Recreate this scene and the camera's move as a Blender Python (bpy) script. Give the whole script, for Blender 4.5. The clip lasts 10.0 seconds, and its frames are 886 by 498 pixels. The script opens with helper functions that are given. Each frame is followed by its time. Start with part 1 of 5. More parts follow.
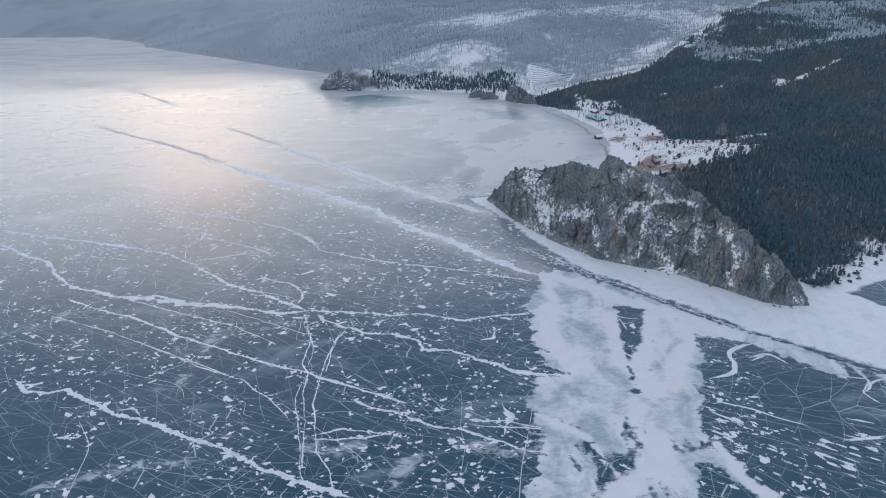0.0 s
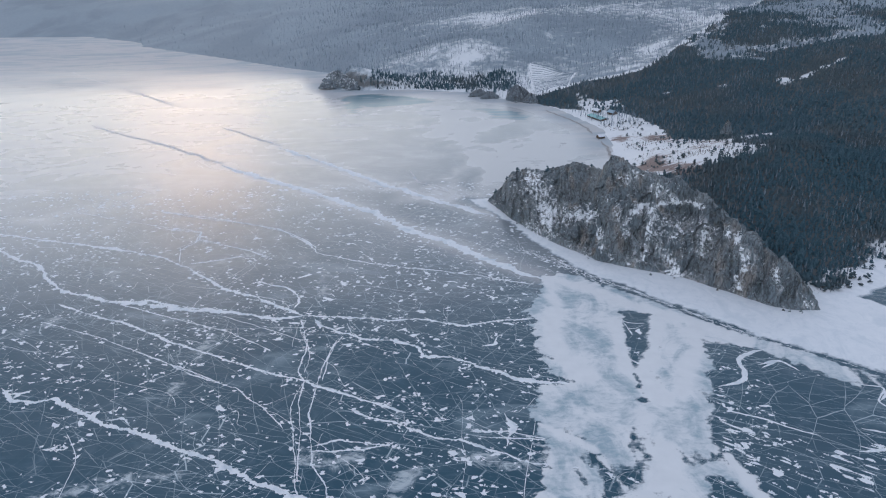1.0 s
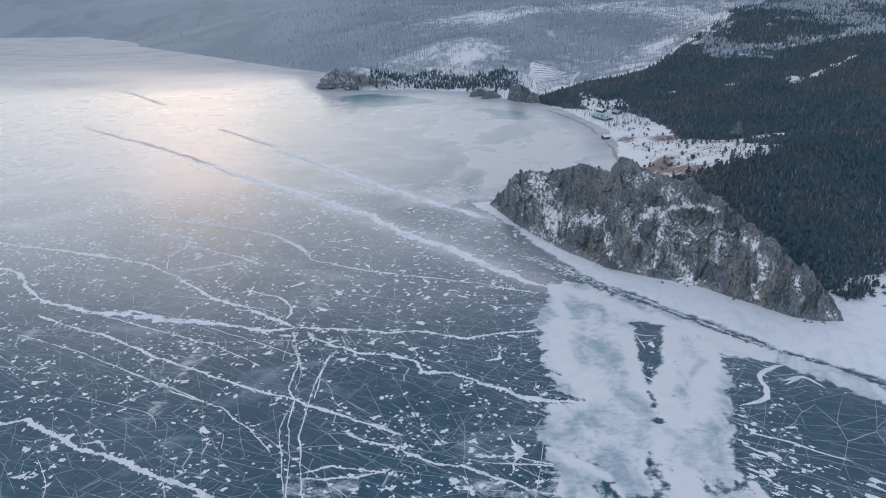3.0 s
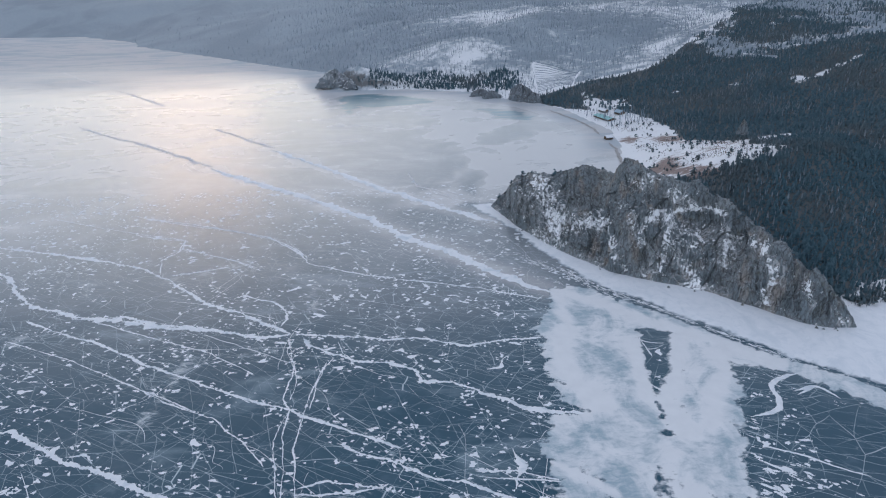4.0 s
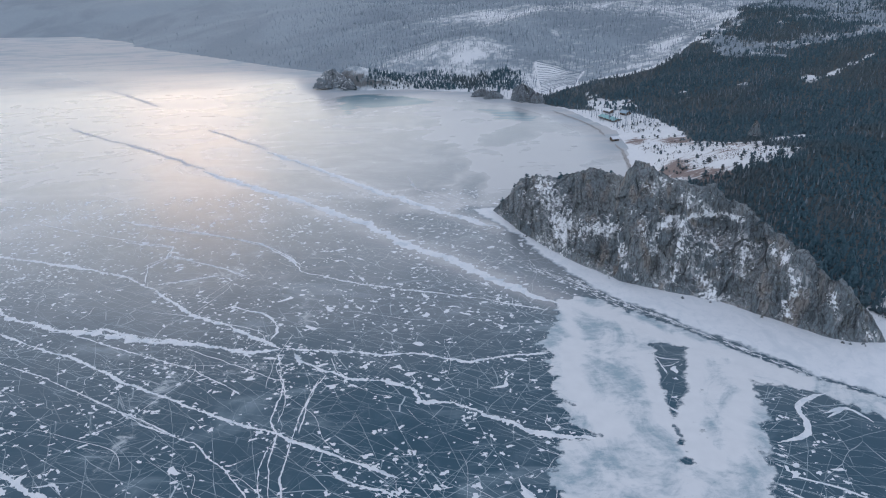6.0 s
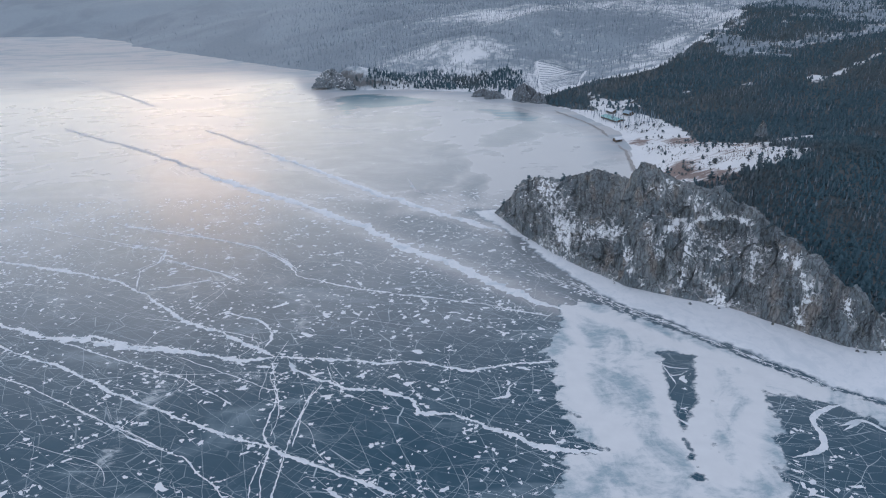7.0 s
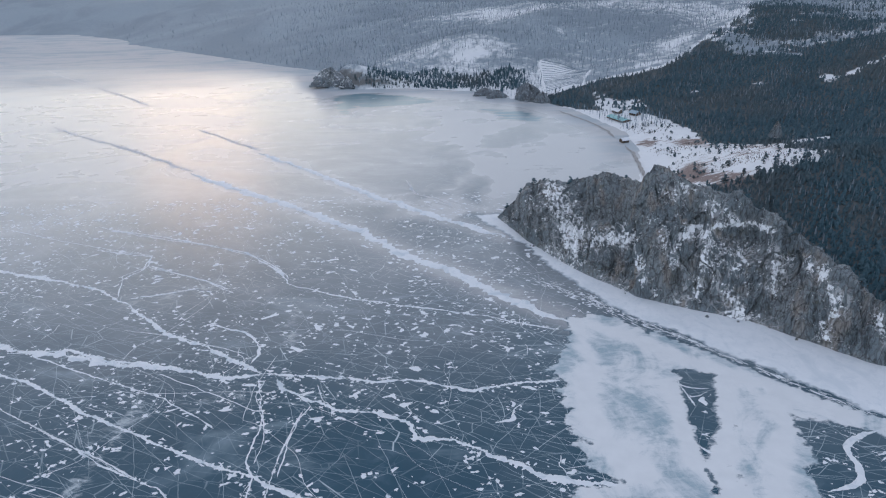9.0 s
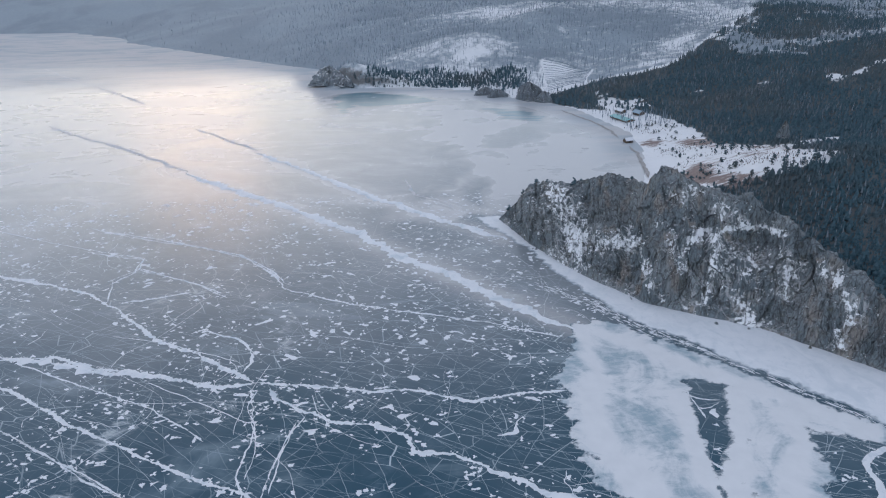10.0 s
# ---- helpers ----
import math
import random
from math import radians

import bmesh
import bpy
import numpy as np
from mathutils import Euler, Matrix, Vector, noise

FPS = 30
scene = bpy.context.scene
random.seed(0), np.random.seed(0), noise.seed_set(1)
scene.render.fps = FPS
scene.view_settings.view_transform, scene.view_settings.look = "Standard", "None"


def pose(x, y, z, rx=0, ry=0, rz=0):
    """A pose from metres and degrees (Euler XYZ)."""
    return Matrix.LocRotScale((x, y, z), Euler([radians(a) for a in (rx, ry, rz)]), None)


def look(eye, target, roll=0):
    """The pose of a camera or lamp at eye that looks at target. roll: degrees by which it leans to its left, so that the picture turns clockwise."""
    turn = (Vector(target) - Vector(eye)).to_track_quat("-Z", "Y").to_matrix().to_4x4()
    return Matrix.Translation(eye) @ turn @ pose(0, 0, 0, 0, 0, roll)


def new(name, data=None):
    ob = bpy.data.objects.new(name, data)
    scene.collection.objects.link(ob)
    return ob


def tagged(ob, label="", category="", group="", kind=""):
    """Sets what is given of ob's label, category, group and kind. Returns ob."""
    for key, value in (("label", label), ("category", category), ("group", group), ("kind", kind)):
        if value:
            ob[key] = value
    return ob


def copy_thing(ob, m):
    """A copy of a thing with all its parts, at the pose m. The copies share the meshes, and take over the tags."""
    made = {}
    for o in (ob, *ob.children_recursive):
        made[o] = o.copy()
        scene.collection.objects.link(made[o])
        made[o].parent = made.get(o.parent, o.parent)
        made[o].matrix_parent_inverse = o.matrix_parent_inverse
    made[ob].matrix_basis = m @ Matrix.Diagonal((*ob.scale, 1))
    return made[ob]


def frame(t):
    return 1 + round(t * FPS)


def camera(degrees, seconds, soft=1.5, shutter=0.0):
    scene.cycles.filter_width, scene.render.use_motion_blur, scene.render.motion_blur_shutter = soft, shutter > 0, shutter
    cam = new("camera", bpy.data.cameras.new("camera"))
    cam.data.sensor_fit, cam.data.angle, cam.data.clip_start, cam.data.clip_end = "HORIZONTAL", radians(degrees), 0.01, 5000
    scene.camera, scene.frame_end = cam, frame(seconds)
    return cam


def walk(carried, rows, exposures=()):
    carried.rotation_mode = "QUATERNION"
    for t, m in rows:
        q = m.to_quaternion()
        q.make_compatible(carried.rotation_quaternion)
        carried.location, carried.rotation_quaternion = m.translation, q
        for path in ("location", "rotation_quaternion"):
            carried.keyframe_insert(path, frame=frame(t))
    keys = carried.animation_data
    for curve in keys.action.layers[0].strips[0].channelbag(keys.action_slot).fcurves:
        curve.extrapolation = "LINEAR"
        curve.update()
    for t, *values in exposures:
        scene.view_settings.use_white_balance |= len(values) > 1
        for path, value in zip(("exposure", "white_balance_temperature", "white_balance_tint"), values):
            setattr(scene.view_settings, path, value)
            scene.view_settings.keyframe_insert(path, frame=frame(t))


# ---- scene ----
cam = camera(66.0, 10.0, soft=1.15)
# seconds, x, y, z, pitch, lean, yaw
PATH = [
    (0.0, 0.00, 0.00, 172.43, -23.431, 1.481, 0.000),
    (0.5, 0.05, 4.80, 171.30, -23.442, 1.528, 0.013),
    (1.0, 0.11, 9.62, 170.16, -23.446, 1.570, 0.026),
    (1.5, 0.16, 14.46, 169.02, -23.444, 1.607, 0.039),
    (2.0, 0.22, 19.32, 167.87, -23.438, 1.640, 0.051),
    (2.5, 0.28, 24.20, 166.72, -23.427, 1.667, 0.064),
    (3.0, 0.35, 29.10, 165.56, -23.412, 1.690, 0.077),
    (3.5, 0.41, 34.03, 164.40, -23.395, 1.708, 0.090),
    (4.0, 0.48, 38.98, 163.23, -23.376, 1.721, 0.104),
    (4.5, 0.54, 43.95, 162.05, -23.355, 1.729, 0.117),
    (5.0, 0.62, 48.93, 160.87, -23.335, 1.732, 0.131),
    (5.5, 0.69, 53.95, 159.69, -23.314, 1.730, 0.145),
    (6.0, 0.76, 58.98, 158.49, -23.295, 1.723, 0.160),
    (6.5, 0.84, 64.03, 157.30, -23.278, 1.712, 0.175),
    (7.0, 0.92, 69.10, 156.09, -23.264, 1.695, 0.190),
    (7.5, 1.00, 74.20, 154.89, -23.253, 1.674, 0.206),
    (8.0, 1.08, 79.32, 153.67, -23.246, 1.648, 0.222),
    (8.5, 1.17, 84.46, 152.45, -23.245, 1.617, 0.239),
    (9.0, 1.25, 89.62, 151.23, -23.249, 1.581, 0.257),
    (9.5, 1.34, 94.80, 150.00, -23.260, 1.540, 0.276),
    (10.0, 1.43, 100.00, 148.76, -23.279, 1.495, 0.295),
]
walk(cam, [(t, pose(x, y, z, 90 + pitch, 0, yaw) @ pose(0, 0, 0, 0, 0, -lean)) for t, x, y, z, pitch, lean, yaw in PATH])

# ---- light: a low veiled sun ahead to the left, thin bright haze all round ----
SUN_HEIGHT, SUN_TURN = radians(14.5), radians(-20.0)
world = bpy.data.worlds.new("winter_sky")
scene.world = world
world.use_nodes = True
wn = world.node_tree
sky = wn.nodes.new("ShaderNodeTexSky")
sky.sky_type, sky.sun_disc = "NISHITA", False
sky.sun_elevation, sky.sun_rotation = SUN_HEIGHT, SUN_TURN
sky.altitude, sky.air_density, sky.dust_density, sky.ozone_density = 450, 1.0, 0.8, 1.5
veil = wn.nodes.new("ShaderNodeMix")
veil.data_type, veil.inputs[0].default_value, veil.inputs[7].default_value = "RGBA", 0.62, (3.72, 3.9, 4.48, 1)
wn.links.new(sky.outputs[0], veil.inputs[6])
wn.nodes["Background"].inputs["Strength"].default_value = 0.12
wn.links.new(veil.outputs[2], wn.nodes["Background"].inputs["Color"])
lamp = bpy.data.lights.new("sun", "SUN")
lamp.energy, lamp.angle, lamp.color = 0.016, radians(10), (1.0, 0.53, 0.32)
sun = new("sun", lamp)
sun_way = Vector((math.sin(SUN_TURN) * math.cos(SUN_HEIGHT), math.cos(SUN_TURN) * math.cos(SUN_HEIGHT), math.sin(SUN_HEIGHT)))
sun.matrix_world = look(sun_way * 900, (0, 0, 0))
scene.view_settings.exposure = 0.97


# ---- small tools ----
def wave(x, y, seed=0):
    """Smooth value noise, 0 to 1, on arrays; one cell is one unit."""
    xi, yi = np.floor(x).astype(np.int64), np.floor(y).astype(np.int64)
    fx, fy = x - xi, y - yi
    fx, fy = fx * fx * (3 - 2 * fx), fy * fy * (3 - 2 * fy)

    def at(a, b):
        n = (a * 374761393 + b * 668265263 + seed * 974711) & 0x7FFFFFFF
        n = ((n ^ (n >> 13)) * 1274126177) & 0x7FFFFFFF
        return ((n ^ (n >> 16)) & 0xFFFF) / 65535.0

    low = at(xi, yi) * (1 - fx) + at(xi + 1, yi) * fx
    high = at(xi, yi + 1) * (1 - fx) + at(xi + 1, yi + 1) * fx
    return low * (1 - fy) + high * fy


def rough(x, y, size, octaves=4, seed=0):
    """Fractal noise about 0, -1 to 1, whose largest waves are size metres."""
    total, gain, norm = 0, 1.0, 0
    for k in range(octaves):
        total = total + gain * (2 * wave(x / size * 2**k + 17.3 * k, y / size * 2**k - 9.1 * k, seed + k) - 1)
        norm += gain
        gain *= 0.55
    return total / norm


def ridged(x, y, size, octaves=3, seed=0):
    """Sharp-crested noise, 0 in the valleys to 1 on the crests."""
    total, gain, norm = 0, 1.0, 0
    for k in range(octaves):
        total = total + gain * (1 - np.abs(2 * wave(x / size * 2**k + 5.7 * k, y / size * 2**k + 3.3 * k, seed + k) - 1))
        norm += gain
        gain *= 0.5
    return total / norm


def step(a, b, v):
    s = np.clip((v - a) / (b - a), 0, 1)
    return s * s * (3 - 2 * s)


def off_line(x, y, line):
    """Distance of each place from a polyline."""
    best = np.full(np.shape(x), 1e9)
    for (ax, ay), (bx, by) in zip(line, line[1:]):
        dx, dy = bx - ax, by - ay
        s = np.clip(((x - ax) * dx + (y - ay) * dy) / (dx * dx + dy * dy + 1e-9), 0, 1)
        best = np.minimum(best, np.hypot(x - ax - s * dx, y - ay - s * dy))
    return best


def inside(x, y, ring):
    """Signed distance from a closed outline, positive within."""
    odd = np.zeros(np.shape(x), bool)
    for (ax, ay), (bx, by) in zip(ring, ring[1:] + ring[:1]):
        if ay != by:
            odd ^= ((ay > y) != (by > y)) & (x < (bx - ax) * (y - ay) / (by - ay) + ax)
    return np.where(odd, 1, -1) * off_line(x, y, ring + ring[:1])


def mesh_of(name, verts, faces, material, smooth=True):
    me = bpy.data.meshes.new(name)
    me.from_pydata([tuple(v) for v in verts] if not isinstance(verts, np.ndarray) else verts.tolist(), [], faces if isinstance(faces, list) else faces.tolist())
    me.materials.append(material)
    me.polygons.foreach_set("use_smooth", [smooth] * len(me.polygons))
    me.update()
    return me


def part(name, bm, material, parent, label=""):
    me = bpy.data.meshes.new(name)
    bm.to_mesh(me)
    bm.free()
    me.materials.append(material)
    ob = new(name, me)
    ob.parent = parent
    return tagged(ob, label)


def grid_faces(nu, nv):
    k = (np.arange(nu - 1)[:, None] * nv + np.arange(nv - 1)[None, :]).ravel()
    return np.stack([k, k + nv, k + nv + 1, k + 1], -1)


def spaced(fine_from, fine_to, fine, low, high, growth=1.12, most=60):
    """Grid lines that are fine in the middle stretch and widen away from it."""
    mid = list(np.arange(fine_from, fine_to + 0.01, fine))
    gap, v, up = fine, mid[-1], []
    while v < high:
        gap = min(gap * growth, most)
        v += gap
        up.append(v)
    gap, v, down = fine, mid[0], []
    while v > low:
        gap = min(gap * growth, most)
        v -= gap
        down.append(v)
    return np.array(down[::-1] + mid + up)


# ---- materials ----
class Nodes:
    def __init__(self, name):
        self.mat = bpy.data.materials.new(name)
        self.mat.use_nodes = True
        self.tree = self.mat.node_tree
        self.bsdf = self.tree.nodes["Principled BSDF"]
        self.where = self.add("ShaderNodeNewGeometry")

    def add(self, kind, **inputs):
        node = self.tree.nodes.new(kind)
        for key, value in inputs.items():
            self.put(node.inputs[key.replace("_", " ")], value)
        return node

    def put(self, socket, value):
        if isinstance(value, bpy.types.NodeSocket):
            self.tree.links.new(value, socket)
        else:
            socket.default_value = value

    def place(self, scale=(1, 1, 1)):
        m = self.add("ShaderNodeMapping", Vector=self.where.outputs["Position"])
        m.inputs["Scale"].default_value = scale
        return m.outputs[0]

    def noise(self, size, detail=4, stretch=(1, 1, 1), roughness=0.55, bend=0.0):
        n = self.add("ShaderNodeTexNoise", Vector=self.place(tuple(s / size for s in stretch)), Detail=detail, Roughness=roughness, Distortion=bend)
        n.inputs["Scale"].default_value = 1
        return n.outputs["Fac"]

    def vector(self, op, a, b):
        n = self.tree.nodes.new("ShaderNodeVectorMath")
        n.operation = op
        self.put(n.inputs[0], a), self.put(n.inputs[1], b)
        return n.outputs[0]

    def math(self, op, a, b=0.0, clamp=False):
        n = self.tree.nodes.new("ShaderNodeMath")
        n.operation, n.use_clamp = op, clamp
        self.put(n.inputs[0], a), self.put(n.inputs[1], b)
        return n.outputs[0]

    def span(self, v, a, b, lo=0.0, hi=1.0):
        n = self.add("ShaderNodeMapRange")
        n.interpolation_type = "SMOOTHSTEP"
        for i, x in enumerate((v, a, b, lo, hi)):
            self.put(n.inputs[i], x)
        return n.outputs[0]

    def mix(self, fac, a, b):
        n = self.tree.nodes.new("ShaderNodeMix")
        n.data_type = "RGBA"
        self.put(n.inputs[0], fac)
        for i, v in ((6, a), (7, b)):
            self.put(n.inputs[i], (*v, 1) if isinstance(v, tuple) and len(v) == 3 else v)
        return n.outputs[2]

    def bump(self, height, strength, distance):
        b = self.add("ShaderNodeBump", Height=height, Strength=strength, Distance=distance)
        self.put(self.bsdf.inputs["Normal"], b.outputs[0])

    def attribute(self, name):
        n = self.tree.nodes.new("ShaderNodeAttribute")
        n.attribute_name = name
        return n.outputs["Fac"]

    def steep(self):
        s = self.add("ShaderNodeSeparateXYZ", Vector=self.where.outputs["Normal"])
        return s.outputs[2]

    def done(self, colour, roughness=0.8, ior=1.45, spec=0.5):
        self.put(self.bsdf.inputs["Base Color"], (*colour, 1) if isinstance(colour, tuple) and len(colour) == 3 else colour)
        self.put(self.bsdf.inputs["Roughness"], roughness)
        self.bsdf.inputs["IOR"].default_value = ior
        self.put(self.bsdf.inputs["Specular IOR Level"], spec)
        return self.mat


def ice_material():
    n = Nodes("lake_ice")
    dust_haze = n.attribute("dust_haze")
    hoar = n.attribute("hoar")
    deep = n.mix(n.noise(60, 4), (0.008, 0.050, 0.086), (0.020, 0.078, 0.117))
    deep = n.mix(n.span(n.noise(9, 5, bend=0.6), 0.5, 0.8), deep, (0.050, 0.105, 0.150))
    # hairline cracks: nets of angular cells drawn out along the main cracks, and three sets of long lines
    sway = n.add("ShaderNodeTexNoise", Vector=n.place((1 / 24, 1 / 24, 1)), Scale=1.0, Detail=2, Roughness=0.35).outputs["Color"]
    sway = n.vector("MULTIPLY", n.vector("SUBTRACT", sway, (0.5, 0.5, 0.5)), (5, 5, 0))
    bent = n.vector("ADD", n.where.outputs["Position"], sway)
    lines = None
    for turn, long, across, wide, low, high, size in ((-27, 30, 7, 0.0085, 0.2, 1.0, 60), (-14, 16, 8, 0.007, 0.05, 0.7, 35), (62, 34, 11, 0.0055, 0.1, 0.9, 50)):
        m = n.add("ShaderNodeMapping", Vector=bent)
        m.vector_type = "TEXTURE"
        m.inputs["Rotation"].default_value, m.inputs["Scale"].default_value = (0, 0, radians(turn)), (long, across, 1)
        cell = n.add("ShaderNodeTexVoronoi", Vector=m.outputs[0], Scale=1.0)
        cell.voronoi_dimensions, cell.feature = "2D", "DISTANCE_TO_EDGE"
        line = n.math("MULTIPLY", n.span(cell.outputs["Distance"], wide * 0.5, wide * 1.9, 1, 0), n.span(n.noise(size, 5), 0.44, 0.60, low, high))
        lines = line if lines is None else n.math("MAXIMUM", lines, line)
    split = n.add("ShaderNodeSeparateXYZ", Vector=n.where.outputs["Position"])
    for turn, apart, bend, wide in ((62, 10.0, 1.3, 0.055), (101, 15.0, 1.1, 0.05), (48, 13.0, 1.2, 0.05), (142, 12.0, 1.4, 0.045), (20, 14.0, 1.1, 0.05), (78, 8.0, 1.3, 0.04)):
        c, s = math.cos(radians(turn)) / apart, math.sin(radians(turn)) / apart
        along_set = n.math("ADD", n.math("MULTIPLY", split.outputs[0], c), n.math("MULTIPLY", split.outputs[1], s))
        along_set = n.math("ADD", along_set, n.math("MULTIPLY", n.noise(150 + turn * 0.4, 2, roughness=0.35), bend * 1.9))
        along_set = n.math("ADD", along_set, n.math("MULTIPLY", n.noise(13 + turn * 0.05, 2), 2.2 / apart))
        gap = n.math("MULTIPLY", n.math("ABSOLUTE", n.math("SUBTRACT", n.math("FRACT", along_set), 0.5)), apart)
        line = n.math("MULTIPLY", n.span(gap, wide * 0.6, wide * 2.4, 1, 0), n.span(n.noise(34 + turn * 0.2, 4), 0.45, 0.58, 0.0, 0.85))
        lines = n.math("MAXIMUM", lines, line)
    colour = n.mix(n.math("MULTIPLY", lines, 0.72), deep, (0.58, 0.67, 0.72))
    milk = n.math("MULTIPLY", n.span(n.noise(34, 6, (0.6, 1.2, 1), bend=0.8), 0.56, 0.78), 0.45)
    colour = n.mix(milk, colour, (0.42, 0.52, 0.58))
    frozen = n.span(n.math("ADD", n.attribute("milk"), n.math("MULTIPLY", n.math("SUBTRACT", n.noise(9, 9, (0.8, 1.2, 1), 0.72, 1.4), 0.5), 2.6)), 0.42, 0.95, 0, 0.7)
    colour = n.mix(frozen, colour, (0.58, 0.64, 0.68))
    cloud = n.noise(40, 7, (0.6, 1.0, 1), 0.62, 0.9)
    cover = n.span(n.math("ADD", cloud, n.math("SUBTRACT", dust_haze, 0.5)), 0.42, 0.72)
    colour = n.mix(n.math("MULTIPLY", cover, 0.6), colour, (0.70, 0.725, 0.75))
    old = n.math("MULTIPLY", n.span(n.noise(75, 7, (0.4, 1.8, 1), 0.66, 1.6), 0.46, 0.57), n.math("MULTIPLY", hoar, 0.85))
    # pale film, thicker with distance: haze put into the ice colour
    haze_film = n.math("MULTIPLY", n.span(n.math("ADD", dust_haze, n.math("MULTIPLY", n.noise(90, 4), 0.3)), 0.21, 0.70), 0.66)
    colour = n.mix(haze_film, colour, (0.455, 0.452, 0.458))
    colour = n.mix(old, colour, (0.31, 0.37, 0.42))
    bare = n.math("ADD", n.attribute("clear"), n.math("MULTIPLY", n.math("SUBTRACT", n.noise(16, 7, (0.3, 2.2, 1), 0.68), 0.5), 2.4))
    colour = n.mix(n.span(bare, 0.35, 0.85, 0, 0.92), colour, (0.065, 0.175, 0.225))
    n.bump(n.noise(3, 5), 0.12, 0.3)
    return n.done(colour, n.math("MAXIMUM", n.span(cover, 0, 1, 0.22, 0.28), n.span(hoar, 0, 1, 0.22, 0.64)), 1.31, n.span(hoar, 0, 1, 0.5, 0.2))


def field_material():
    """Wind-packed snow, worn to milky ice in soft clouds and frayed along its rim."""
    n = Nodes("wind_packed_snow")
    ridge = n.attribute("ridge")
    white = n.mix(n.noise(6, 6), (0.58, 0.605, 0.635), (0.71, 0.73, 0.755))
    cloud = n.math("SUBTRACT", n.noise(20, 8, (1.1, 0.75, 1), 0.66, 0.7), n.math("MULTIPLY", ridge, 0.20))
    fray = n.math("SUBTRACT", n.noise(3.4, 8, (0.7, 1.3, 1), 0.72, 0.5), n.math("MULTIPLY", ridge, 0.12))
    milky = n.math("ADD", n.math("MULTIPLY", n.span(cloud, 0.38, 0.60), 0.42), n.math("MULTIPLY", n.span(n.math("ADD", n.math("MULTIPLY", fray, 0.55), n.math("MULTIPLY", cloud, 0.45)), 0.45, 0.60), 0.42), True)
    colour = n.mix(milky, white, (0.22, 0.325, 0.39))
    worn = n.math("ADD", n.math("MULTIPLY", n.attribute("depth"), 1.5), n.math("MULTIPLY", n.math("SUBTRACT", n.noise(2.4, 8, (0.6, 1.2, 1), 0.74), 0.5), 1.5))
    colour = n.mix(n.span(worn, 0.0, 0.35, 0.9, 0), colour, (0.035, 0.085, 0.125))
    n.bump(n.math("ADD", n.noise(2.5, 5), n.math("MULTIPLY", n.noise(0.6, 3), 0.3)), 0.3, 0.25)
    return n.done(colour, 0.55, 1.31, 0.4)


def snow_material(name, thin=0.5, rim=0.0, dull=(0.60, 0.64, 0.69), clean=(0.76, 0.78, 0.81)):
    n = Nodes(name)
    bare = n.math("MAXIMUM", n.span(n.noise(16, 8, (1.1, 0.6, 1), 0.66, 1.6), 0.50, 0.66), n.math("MULTIPLY", n.span(n.noise(4.5, 7, (1, 0.8, 1), 0.7, 0.8), 0.52, 0.62), 0.6))
    white = n.mix(n.noise(5, 4), dull, clean)
    colour = n.mix(n.math("MULTIPLY", bare, thin), white, (0.24, 0.35, 0.43))
    if rim:
        worn = n.span(n.math("ADD", n.math("MULTIPLY", n.attribute("depth"), 1.3), n.math("SUBTRACT", n.noise(2.2, 7, (0.7, 1, 1), 0.7), 0.5)), 0.0, 0.42, rim, 0)
        colour = n.mix(worn, colour, (0.07, 0.13, 0.18))
    n.bump(n.math("ADD", n.noise(2.5, 5), n.math("MULTIPLY", n.noise(0.6, 3), 0.3)), 0.3, 0.25)
    return n.done(colour, 0.55, 1.31, 0.4)


